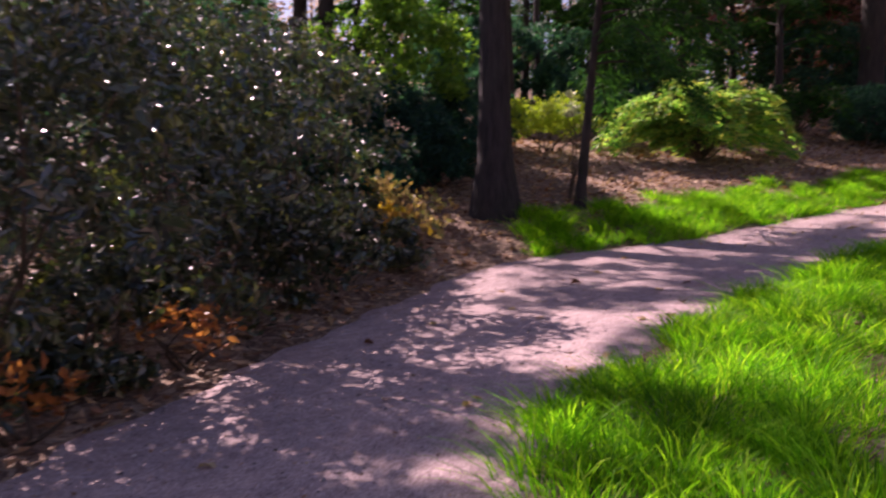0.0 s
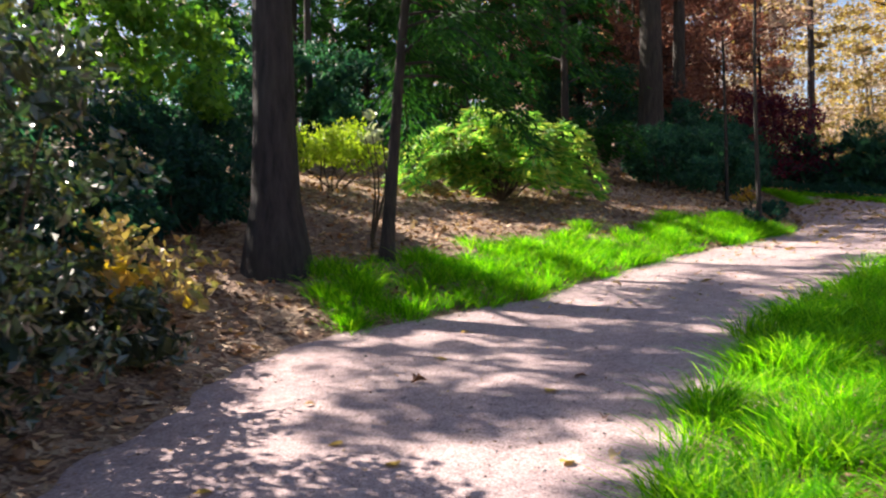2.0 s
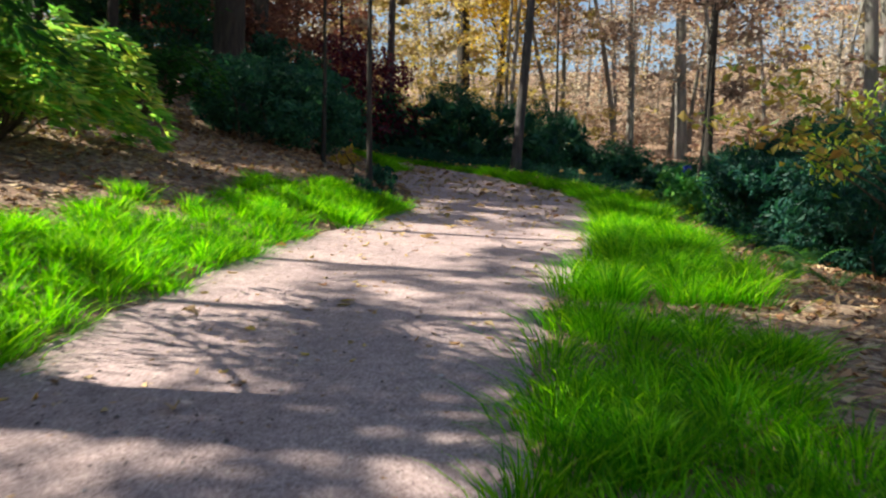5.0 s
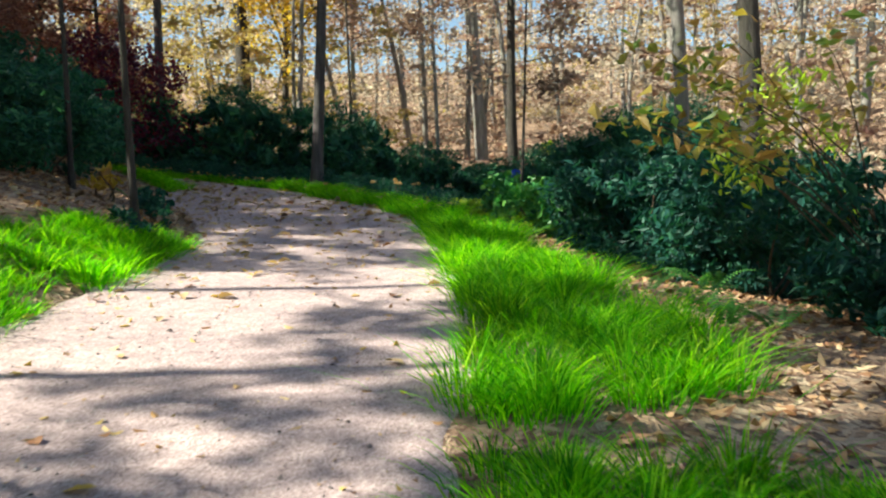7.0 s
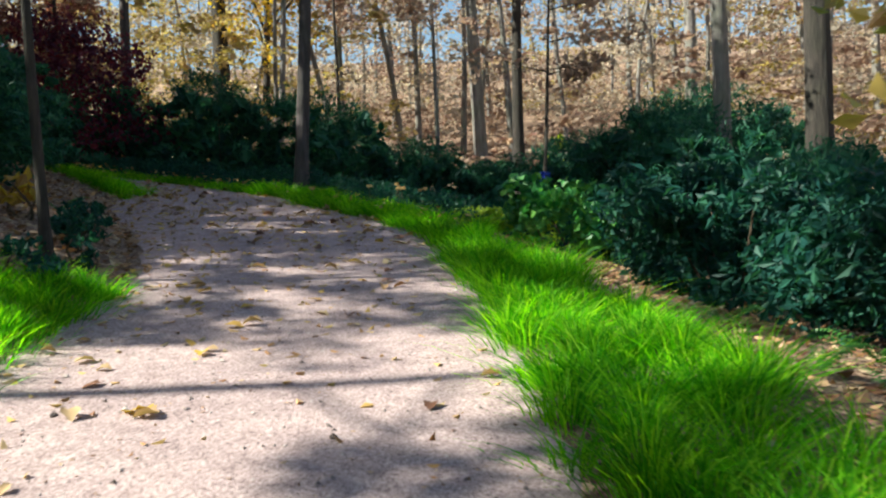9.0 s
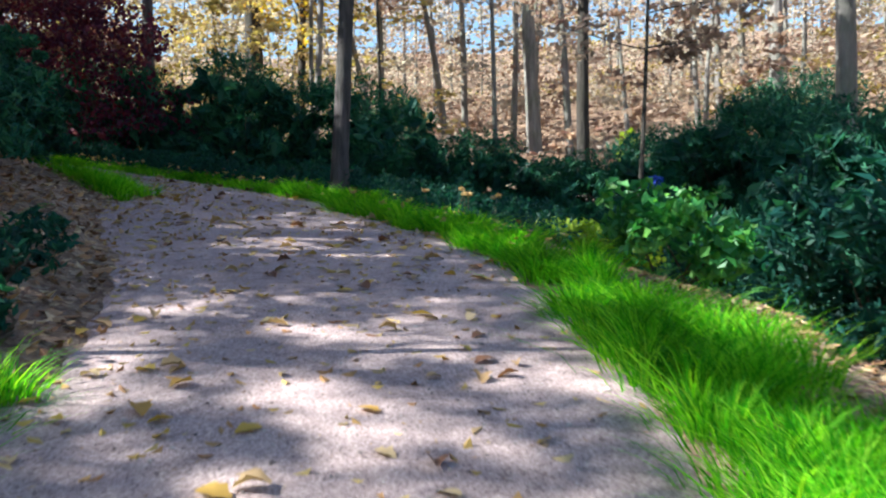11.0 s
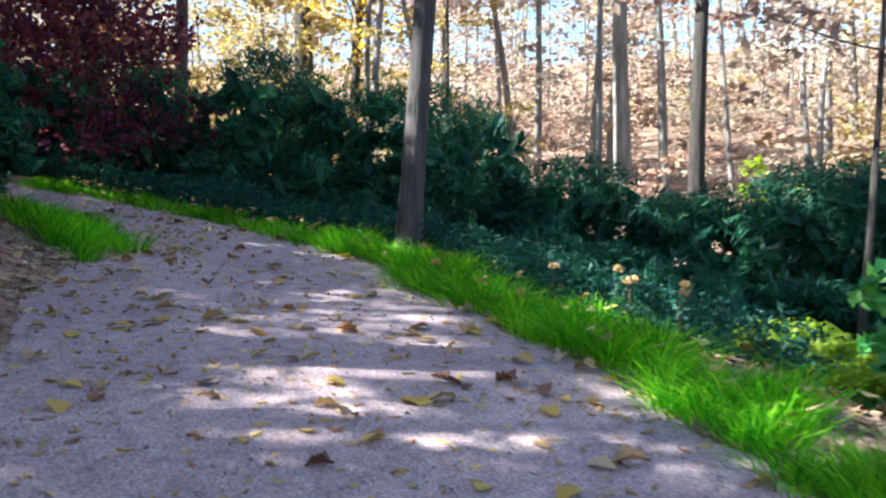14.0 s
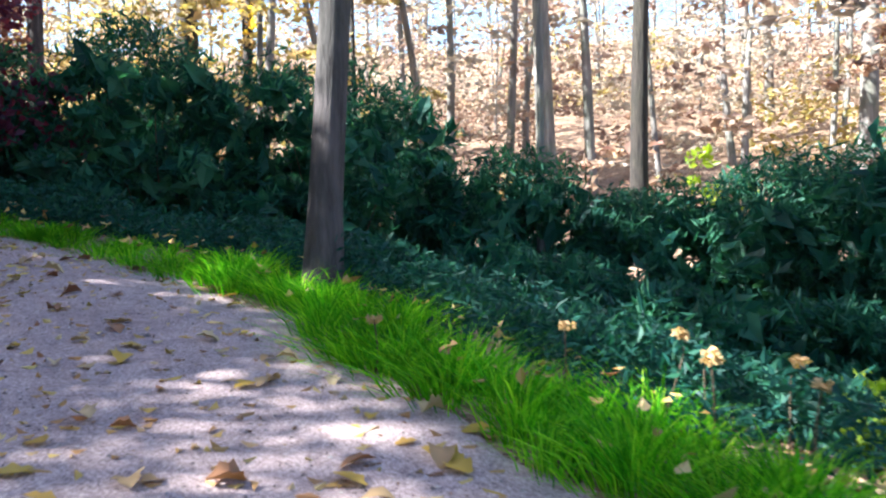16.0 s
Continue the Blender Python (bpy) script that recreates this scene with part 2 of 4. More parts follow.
def leaves_at(centres, size, aspect=0.45, spread=1.0, droop=0.0, fold=0.25, facing=None, heading=None):
    """Folded pointed leaves, four corners each, at the given centres."""
    n = len(centres)
    along = rng.normal(size=(n, 3)) * (1, 1, spread)
    along[:, 2] -= droop
    if heading is not None:
        along = heading + 0.35 * along
    along = unit(along)
    side = rng.normal(size=(n, 3)) if facing is None else np.cross(along, facing + 0.35 * rng.normal(size=(n, 3)))
    side = unit(side - (side * along).sum(1, keepdims=True) * along)
    nor = np.cross(along, side)
    L = size * rng.uniform(0.65, 1.3, (n, 1))
    W = L * aspect * rng.uniform(0.8, 1.2, (n, 1))
    base, tip = centres - along * L / 2, centres + along * L / 2
    mid = centres - along * L * 0.05 + nor * W * fold
    verts = np.stack([base, mid + side * W / 2, tip, mid - side * W / 2], 1).reshape(-1, 3)
    k = np.arange(n)[:, None] * 4
    return verts, np.concatenate([k + (0, 1, 2), k + (0, 2, 3)], 0)


def clumps(centres, radii, per, flat=1.0, shell=0.35):
    """Points in balls round the centres, denser towards their skins."""
    n = len(centres)
    d = unit(rng.normal(size=(n, per, 3)))
    r = rng.uniform(shell, 1, (n, per, 1)) ** 0.6 * np.asarray(radii).reshape(-1, 1, 1)
    return (np.asarray(centres)[:, None] + d * r * (1, 1, flat)).reshape(-1, 3)


def tube(points, radii, sides=8, rough=0.0):
    p, r = np.asarray(points, float), np.asarray(radii, float)
    t = unit(np.gradient(p, axis=0))
    ref = np.where(np.abs(t[:, 2:3]) > 0.8, np.array([[1.0, 0, 0]]), np.array([[0, 0, 1.0]]))
    u = unit(np.cross(t, ref))
    v = np.cross(t, u)
    a = np.linspace(0, 2 * np.pi, sides, endpoint=False)
    lobes = 1 + rough * (np.sin(3 * a + 1) * 0.5 + np.sin(5 * a + 2) * 0.35 + np.sin(7 * a) * 0.25)
    ring = (np.cos(a)[None, :, None] * u[:, None] + np.sin(a)[None, :, None] * v[:, None]) * (r[:, None, None] * lobes[None, :, None])
    verts = (p[:, None] + ring).reshape(-1, 3)
    i, j = np.meshgrid(np.arange(len(p) - 1), np.arange(sides), indexing="ij")
    k = (j + 1) % sides
    faces = np.stack([i * sides + j, i * sides + k, (i + 1) * sides + k, (i + 1) * sides + j], -1).reshape(-1, 4)
    return verts, faces


def join(pieces):
    verts, faces, n = [], [], 0
    for v, f in pieces:
        verts.append(v)
        faces.append(np.asarray(f) + n)
        n += len(v)
    return np.concatenate(verts), np.concatenate(faces)


def spline(points, n):
    """A smooth curve through points, n samples evenly along it."""
    p = np.asarray(points, float)
    p = np.concatenate([2 * p[:1] - p[1:2], p, 2 * p[-1:] - p[-2:-1]])
    out = []
    for i in range(1, len(p) - 2):
        t = np.linspace(0, 1, 12, endpoint=False)[:, None]
        a, b, c, d = p[i - 1:i + 3]
        out.append(0.5 * (2 * b + (c - a) * t + (2 * a - 5 * b + 4 * c - d) * t**2 + (3 * b - a - 3 * c + d) * t**3))
    q = np.concatenate(out + [p[-2:-1]])
    s = np.concatenate([[0], np.cumsum(np.linalg.norm(np.diff(q, axis=0), axis=1))])
    return np.stack([np.interp(np.linspace(0, s[-1], n), s, q[:, k]) for k in range(p.shape[1])], 1)


# ---------------- plan of the walk ----------------
LEFT = [(-6, -22), (-4.6, -12), (-3.6, -5), (-2.9, 0), (-2.4, 4.2), (-1.8, 6), (-1.1, 7.8), (-0.3, 9.6), (0.5, 11.1), (1.7, 11.9), (3.4, 12.6),
        (4.9, 13.7), (7.2, 15.5), (8.9, 16.4), (11.4, 17.9), (12.5, 19.05), (13.45, 20.15), (14.65, 21.95), (15.95, 23.6), (17.2, 24.25), (17.5, 26), (17.3, 28), (16.6, 31), (14.8, 35)]
RIGHT = [(-2, -22), (-0.8, -12), (0.2, -5), (0.5, 0), (0.38, 3.6), (0.65, 4.9), (1.35, 6.1), (2.4, 7.4), (3.4, 8.5), (4.6, 9.8), (5.6, 10.6), (6.6, 11.35), (7.55, 12.0),
         (8.6, 12.48), (9.6, 13.05), (10.7, 13.7), (11.85, 14.5), (14.0, 16.05), (15.78, 17.55), (16.85, 19.0), (17.8, 20.7), (18.8, 22.55), (19.3, 24.8), (19.3, 27), (18.8, 30), (17.6, 33), (15.9, 36)]
LEFT_CURVE, RIGHT_CURVE = spline(LEFT, 320), spline(RIGHT, 320)
MIDDLE = spline((spline(LEFT, 40) + spline(RIGHT, 40)) / 2, 320)


def slope_plane(x, y):
    a, b = (x - 7) / 8, (y - 9) / 8
    return 0.9362 + 0.7113 * a + 0.5723 * b + 0.1144 * a * a - 0.3224 * a * b + 0.2421 * b * b


def nearest(p, curve):
    """Index of the curve's nearest sample, distance, and whether p lies to its left."""
    idx, dist = np.empty(len(p), int), np.empty(len(p))
    for s in range(0, len(p), 20000):
        d = ((p[s:s + 20000, None] - curve[None]) ** 2).sum(-1)
        idx[s:s + 20000] = d.argmin(1)
        dist[s:s + 20000] = np.sqrt(d.min(1))
    way = np.gradient(curve, axis=0)[idx]
    off = p - curve[idx]
    return idx, dist, way[:, 0] * off[:, 1] - way[:, 1] * off[:, 0] > 0


def soft_step(x, a, b):
    t = np.clip((x - a) / (b - a), 0, 1)
    return t * t * (3 - 2 * t)


def bumps(x, y):
    return 0.5 * (np.sin(1.7 * x + 0.6 * y) * np.cos(1.3 * y - 0.4 * x) + 0.5 * np.sin(4.1 * x - 2.2 * y + 1) * np.cos(3.7 * y + 0.9 * x))


def terrain(x, y):
    """Height of the ground: the path's slope, a bank on its upper side, a dip and a far hill on the other."""
    p = np.stack([np.ravel(x), np.ravel(y)], 1).astype(float)
    im, dm, _ = nearest(p, MIDDLE)
    c = MIDDLE[im]
    q = c + (p - c) * np.minimum(1, 2.3 / np.maximum(dm, 1e-6))[:, None]
    z = slope_plane(q[:, 0], q[:, 1])
    along = np.empty((len(p), 2))
    path_z = slope_plane(MIDDLE[:, 0], MIDDLE[:, 1])
    for k in range(0, len(p), 20000):
        near = (((p[k:k + 20000, None] - MIDDLE[None]) ** 2).sum(-1) + 0.5) ** -3.0
        near /= near.sum(1, keepdims=True)
        along[k:k + 20000] = np.stack([near @ path_z, near @ MIDDLE[:, 0]], 1)
    far_off = soft_step(dm, 2.4, 7)
    z = z * (1 - far_off) + along[:, 0] * far_off
    _, dl, on_left = nearest(p, LEFT_CURVE)
    _, dr, left_of_right = nearest(p, RIGHT_CURVE)
    inside = ~on_left & left_of_right
    rise = np.where(inside, 0, np.where(on_left, soft_step(dr - dl, -7, 3), 0))
    drop = np.where(inside, 0, 1 - rise)
    rough = bumps(p[:, 0], p[:, 1])
    early = soft_step(p[:, 1], 5, 12)
    bank = (0.12 + 0.18 * early) * np.minimum(dl, 6) + 0.12 * np.clip(dl - 6, 0, 50) + 0.06 * rough * np.minimum(dl, 1)
    s = np.clip(dr - 0.9, 0, None)
    late = soft_step(along[:, 1], 6, 15)
    fall = -(0.12 + 0.2 * late) * np.minimum(s, 5) + 0.05 * rough * np.minimum(dr, 1)
    hill = 19 * soft_step(dr, 7, 92) + 0.8 * soft_step(dr, 6, 14) + 1.0 * soft_step(dr, 12, 30) * np.sin(p[:, 0] * 0.11 + p[:, 1] * 0.07)
    z = z + rise * bank + drop * (fall + hill)
    z = z - np.where(inside, 0.05 * soft_step(np.minimum(dl, dr), 0.05, 0.3), 0)
    return z.reshape(np.shape(x))


def ground_z(x, y):
    return float(terrain(np.array([x]), np.array([y]))[0])


def axis(lo, hi, step, far):
    core = np.arange(lo, hi + 1e-6, step)
    d, s = [], step
    while sum(d) < far:
        s *= 1.22
        d.append(s)
    out = np.cumsum(d)
    return np.concatenate([lo - out[::-1], core, hi + out])


gx, gy = axis(-7, 26, 0.2, 260), axis(-3, 31, 0.2, 260)
GX, GY = np.meshgrid(gx, gy, indexing="ij")
GZ = terrain(GX, GY)
i, j = np.meshgrid(np.arange(len(gx) - 1), np.arange(len(gy) - 1), indexing="ij")
w = len(gy)
quads = np.stack([i * w + j, (i + 1) * w + j, (i + 1) * w + j + 1, i * w + j + 1], -1).reshape(-1, 4)
tagged(part("ground", np.stack([GX, GY, GZ], -1).reshape(-1, 3), quads, LITTER, smooth=True),
       "brown leaf-littered woodland floor rising into a wooded hill", "ground", kind="structure")

# the path: a strip of packed gravel with slightly worn, uneven edges
n_along, n_across = 620, 25
lc, rc = spline(LEFT, n_along), spline(RIGHT, n_along)
for _ in range(3):
    rc[1:-1] = (rc[:-2] + rc[1:-1] * 2 + rc[2:]) / 4
wob = 0.05 * np.sin(np.arange(n_along) * 0.9) + 0.05 * np.sin(np.arange(n_along) * 0.37 + 2)
u = np.linspace(0, 1, n_across)
across = unit(rc - lc)
lc2, rc2 = lc - across * (0.10 + wob[:, None]), rc + across * (0.12 + wob[::-1, None])
xy = lc2[:, None] * (1 - u)[None, :, None] + rc2[:, None] * u[None, :, None]
z = slope_plane(xy[..., 0], xy[..., 1])
edge = np.minimum(u, 1 - u)
z = z + 0.012 * bumps(xy[..., 0] * 2.1, xy[..., 1] * 2.1) + 0.012 - 0.06 * (1 - soft_step(edge, 0, 0.05))[None]
i, j = np.meshgrid(np.arange(n_along - 1), np.arange(n_across - 1), indexing="ij")
quads = np.stack([i * n_across + j, i * n_across + j + 1, (i + 1) * n_across + j + 1, (i + 1) * n_across + j], -1).reshape(-1, 4)
tagged(part("path", np.concatenate([xy, z[..., None]], -1).reshape(-1, 3), quads, GRAVEL, smooth=True),
       "pinkish-grey packed gravel footpath dappled with sun", "path", kind="structure")

# ---------------- grass along the path ----------------


def grass_strip(name, label, curve, outward, start, stop, width, height, density, seed):
    """Arching fine blades in tufts, beside a stretch of an edge of the path."""
    r = np.random.default_rng(seed)
    s = np.concatenate([[0], np.cumsum(np.linalg.norm(np.diff(curve, axis=0), axis=1))])
    way = unit(np.gradient(curve, axis=0))
    out = np.stack([way[:, 1], -way[:, 0]], 1) * outward
    lo, hi = s[np.linalg.norm(curve - start, axis=1).argmin()], s[np.linalg.norm(curve - stop, axis=1).argmin()]
    area = (hi - lo) * (width[0] + width[1]) / 2
    tufts = int(area * 19)
    ts = r.uniform(lo, hi, tufts)
    taper = np.minimum(1, np.minimum(ts - lo, hi - ts) / 0.3) ** 0.6
    wavy = 1 + 0.16 * np.sin(ts * 2.3) + 0.1 * np.sin(ts * 5.1 + 1)
    tw = r.uniform(-0.03, 1, tufts) * np.interp(ts, (lo, hi), width) * taper * wavy
    base = np.stack([np.interp(ts, s, curve[:, k]) + tw * np.interp(ts, s, out[:, k]) for k in (0, 1)], 1)
    per = max(6, int(area * density / tufts))
    n = tufts * per
    root = np.repeat(base, per, 0) + r.normal(size=(n, 2)) * np.repeat(r.uniform(0.05, 0.11, tufts), per)[:, None]
    lean = (root - np.repeat(base, per, 0)) / 0.09 + r.normal(size=(n, 2)) * 0.35 + np.repeat(r.normal(size=(tufts, 2)) * 0.3, per, 0)
    tall = height * np.repeat(r.uniform(0.6, 1.4, tufts), per) * r.uniform(0.55, 1.15, n)
    lean = lean * (tall * 0.52)[:, None]
    z0 = terrain(root[:, 0], root[:, 1]) - 0.02
    yaw = r.uniform(0, np.pi, n)
    wid = np.stack([np.cos(yaw), np.sin(yaw)], 1) * (0.0042 * r.uniform(0.7, 1.4, n))[:, None]
    rows = []
    for f, wf in ((0, 1.0), (0.4, 0.95), (0.75, 0.7)):
        c = root + lean * f**1.7
        zz = z0 + tall * (f - 0.32 * f**3)
        rows += [np.column_stack([c - wid * wf, zz]), np.column_stack([c + wid * wf, zz])]
    rows.append(np.column_stack([root + lean, z0 + tall * 0.70]))
    verts = np.stack(rows, 1).reshape(-1, 3)
    k = np.arange(n)[:, None] * 7
    ob = part(name, verts, [np.concatenate([k + (0, 1, 3, 2), k + (2, 3, 5, 4)], 0), k + (4, 5, 6)], GRASS)
    return tagged(ob, label, "grass", kind="stuff")


grass_strip("grass", "bright green fine-bladed grass bordering the gravel path", RIGHT_CURVE, 1, (0.42, 2.2), (7.15, 11.8), (1.6, 1.5), 0.27, 1680, 1)
grass_strip("grass", "bright green fine-bladed grass bordering the gravel path", RIGHT_CURVE, 1, (7.8, 12.1), (13.9, 16.0), (1.7, 0.85), 0.33, 1900, 2)
grass_strip("grass", "bright green fine-bladed grass bordering the gravel path", RIGHT_CURVE, 1, (13.4, 15.6), (19.1, 23.6), (0.75, 0.6), 0.31, 2500, 3)
grass_strip("grass", "short green grass verge near the path's bend", RIGHT_CURVE, 1, (18.7, 22.5), (18.9, 29.6), (0.6, 0.6), 0.2, 1700, 4)
grass_strip("grass", "sunlit green grass below the leafy bank", LEFT_CURVE, -1, (1.3, 11.75), (11.0, 17.6), (1.5, 1.3), 0.25, 1900, 5)
grass_strip("grass", "green grass tuft beside the path's bend", LEFT_CURVE, -1, (16.45, 23.95), (17.5, 26.0), (0.9, 0.9), 0.28, 2300, 6)

# ---------------- trees ----------------


def bent(base, top, n=14, sway=0.15, seed=0):
    r = np.random.default_rng(seed)
    t = np.linspace(0, 1, n)[:, None]
    b, e = np.array(base, float), np.array(top, float)
    ph = r.uniform(0, 6.3, 4)
    off = np.column_stack([np.sin(t[:, 0] * 5 + ph[0]) - math.sin(ph[0]), np.sin(t[:, 0] * 4.2 + ph[1]) - math.sin(ph[1]), 0 * t[:, 0]]) * sway
    return b + (e - b) * t + off


def trunk_of(tree, base, top, r0, r1, bark, flare=0.5, rough=0.06, sway=0.12, seed=0, n=22):
    pts = bent(base, top, n, sway, seed)
    h = pts[:, 2] - pts[0, 2]
    rad = r0 + (r1 - r0) * np.linspace(0, 1, n) + r0 * flare * np.exp(-h / (1.6 * r0 + 0.05))
    pts[0, 2] -= 0.15
    fine = max(8, min(28, int(r0 * 80)))
    part("trunk", *tube(pts, rad, fine, rough), bark, tree, smooth=True)
    return pts


def sprays(lines, per, width, thick, size, aspect, droop, skip=0.2):
    """Leaves in flat drooping sprays along branches."""
    pts, heads = [], []
    for line in lines:
        n = len(line)
        t = np.sort(rng.uniform(skip, 1, per))
        c = np.stack([np.interp(t, np.linspace(0, 1, n), line[:, k]) for k in range(3)], 1)
        way = unit((line[-1] - line[0])[None])[0]
        side = unit(np.array([[-way[1], way[0], 0.0]]))
        taper = np.sin(np.pi * np.clip(0.15 + 0.8 * (1 - t), 0, 1))[:, None]
        u = rng.normal(size=(per, 1)) * width * taper
        heads.append(way * 0.7 + side * np.sign(u) * 0.8 - np.array((0, 0, droop)))
        pts.append(c + side * u + np.column_stack([np.zeros((per, 2)), rng.normal(size=per) * thick - np.abs(u[:, 0]) * 0.35]))
    return leaves_at(np.concatenate(pts), size, aspect, 0.6, heading=np.concatenate(heads))


def arch(start, a, reach, rise, sag, n=9):
    f = np.linspace(0, 1, n)
    return np.column_stack([start[0] + math.cos(a) * reach * f, start[1] + math.sin(a) * reach * f, start[2] + rise * np.sin(f * 1.9) - sag * f**2.5])


def conifer(label, x, y, h, reach, mat, first, count, seed, per=300, size=0.17, r0=0.13):
    """A dark evergreen with drooping limbs of flat sprays."""
    r = np.random.default_rng(seed)
    base = np.array((x, y, ground_z(x, y)))
    t = thing("hemlock_tree", base, label, "tree", "hemlocks")
    pts = trunk_of(t, base, base + (r.normal() * 0.1, r.normal() * 0.1, h), r0, 0.02, BARK_DARK, 0.4, seed=seed, sway=0.04)
    lines = []
    for k in range(count):
        f = first + (1 - first) * (k + r.uniform(0, 0.8)) / count
        start = np.array([np.interp(f, np.linspace(0, 1, len(pts)), pts[:, q]) for q in range(3)])
        L = reach * (1.08 - 0.8 * max(0, (f - first) / (1 - first))) * r.uniform(0.75, 1.15)
        line = arch(start, k * 2.4 + r.uniform(-0.4, 0.4), L, 0.25 * L, 0.45 * L)
        part("limb", *tube(line, np.linspace(r0 * 0.2 + 0.008, 0.004, 9), 5), BARK_DARK, t, smooth=True)
        lines.append(line)
    part("foliage", *sprays(lines, per, 0.3, 0.07, size, 0.26, 0.35), mat, t)
    return t


def spray_bush(name, label, x, y, reach, h, count, mat, seed, per=260, size=0.13, aspect=0.28, squash=(1, 1), group="", sag=0.62, low=0.45):
    r = np.random.default_rng(seed)
    base = np.array((x, y, ground_z(x, y)))
    t = thing(name, base, label, "shrub", group)
    lines = []
    for k in range(count):
        a = r.uniform(0, 6.283)
        L = reach * math.sqrt(r.uniform(0.1, 1.1))
        top = h * r.uniform(low, 1.05)
        line = arch(base - (0, 0, 0.05), a, L, top * 1.05, top * sag * L / reach)
        line[:, 0], line[:, 1] = x + (line[:, 0] - x) * squash[0], y + (line[:, 1] - y) * squash[1]
        line[1:-1] += r.normal(size=(7, 3)) * 0.05
        part("stem", *tube(line, np.linspace(0.018, 0.004, 9), 5), STEM, t, smooth=True)
        lines.append(line)
    part("foliage", *sprays(lines, per, 0.17, 0.07, size, aspect, 0.5, 0.3), mat, t)
    return t


def limbs_of(tree, pts, r0, bark, lo, hi, count, reach, rise, seed, sides=5):
    """Limbs from the trunk between two heights; returns their ends and middles."""
    r = np.random.default_rng(seed)
    ends = []
    for k in range(count):
        f = r.uniform(lo, hi)
        start = np.array([np.interp(f, np.linspace(0, 1, len(pts)), pts[:, a]) for a in range(3)])
        a = r.uniform(0, 6.283)
        L = reach * r.uniform(0.6, 1.15)
        end = start + (math.cos(a) * L, math.sin(a) * L, L * rise * r.uniform(0.5, 1.3))
        line = bent(start, end, 7, 0.05 * L, seed * 31 + k)
        part("limb", *tube(line, np.linspace(r0 * 0.3, r0 * 0.05 + 0.004, 7), sides), bark, tree, smooth=True)
        ends += [line[-1], line[3], line[4], line[5] + r.normal(size=3) * 0.2 * reach / 2, line[4] + r.normal(size=3) * 0.25 * reach / 2]
    return np.array(ends)


def tree(name, label, x, y, r0, height, bark, lean=(0, 0), limbs=0, reach=2.5, rise=0.5, lo=0.5, hi=1.0, crown=None, group="", flare=0.5, seed=0,
         blob=1.0, per=90, size=0.16, flat=0.6, sway=0.12):
    """A tapered trunk with limbs and, if it has leaves, a loose crown of clumps about the limbs' ends."""
    base = np.array((x, y, ground_z(x, y)))
    t = thing(name, base, label, "tree", group)
    pts = trunk_of(t, base, base + (lean[0], lean[1], height), r0, r0 * 0.35, bark, flare, seed=seed, sway=sway)
    if limbs:
        ends = limbs_of(t, pts, r0, bark, lo, hi, limbs, reach, rise, seed + 5)
        if crown:
            ends = ends[rng.uniform(size=len(ends)) < 0.95]
            c = clumps(ends, blob * rng.uniform(0.6, 1.25, len(ends)), per, flat)
            part("crown", *leaves_at(c, size, 0.55, 0.6), crown, t)
    return t


# big tree by the bend and trees of the bank, whose crowns stand above the picture and dapple the path
tree("oak_tree", "large dark-barked oak with furrowed bark and root flare", 0.77, 13.35, 0.26, 17, BARK_OAK, (-0.35, 0.3), 34, 3.6, 0.4, 0.3, 1.0, GOLD, flare=0.75, seed=3, blob=0.46, per=80, size=0.17, sway=0.03)
young = tree("young_tree", "slim dark young hemlock leaning over the grass", 2.15, 13.75, 0.085, 6.5, BARK_DARK, (0.7, 0.2), seed=8, sway=0.03)
base, r = np.array((2.15, 13.75, ground_z(2.15, 13.75))), np.random.default_rng(88)
lines = []
for k in range(26):
    f = 0.33 + 0.65 * k / 26
    line = arch(base + np.array((0.7, 0.2, 6.5)) * f, r.uniform(-1.9, 1.5) if k % 4 else r.uniform(0, 6.28), (2.7 - 2.0 * (f - 0.33)) * r.uniform(0.75, 1.1), 0.3, 1.15)
    part("limb", *tube(line, np.linspace(0.022, 0.004, 9), 5), BARK_DARK, young, smooth=True)
    lines.append(line)
part("foliage", *sprays(lines, 420, 0.26, 0.06, 0.15, 0.22, 0.5), HEMLOCK, young)
tree("oak_tree", "tall dark oak trunk on the leafy bank", 12.2, 24.8, 0.36, 17, BARK_DARK, (0, 0), 8, 3.0, 0.5, 0.45, 1.0, GOLD, "bank trees", seed=11, per=46, blob=0.5, size=0.18)
tree("oak_tree", "tall dark trunk behind bank shrubs", 15.2, 28.2, 0.24, 16, BARK_DARK, (0.1, 0), 22, 3.4, 0.4, 0.4, 1.0, GOLD, "bank trees", seed=13, per=110, blob=0.6, size=0.18)
tree("oak_tree", "slim dark trunk behind bank shrubs", 16.6, 33.0, 0.2, 15, BARK_DARK, (0.1, 0.1), 22, 3.4, 0.4, 0.4, 1.0, GOLD, "bank trees", seed=17, per=110, blob=0.6, size=0.18)
# stand-in canopy: positions chosen for where the crowns' shade falls
for k, (x, y, h) in enumerate([(-7.8, 14.8, 12), (-2.8, 18.9, 14), (6.5, 29.5, 15), (10.5, 33.0, 15), (13.5, 37, 15), (-3.4, 20.3, 13), (9.0, 37.5, 16), (4.5, 35.5, 16)]):
    tree("oak_tree", "tall bank tree whose thin autumn crown is placed to cast shade", x, y, 0.2, h, BARK_DARK, (0, 0), (12 if x < -7 else 19) if y < 28 else 17, 3.3, 0.35, 0.3, 1.0, GOLD, "bank trees", seed=40 + k, per=80 if y < 28 else 62, blob=0.45, size=0.17)

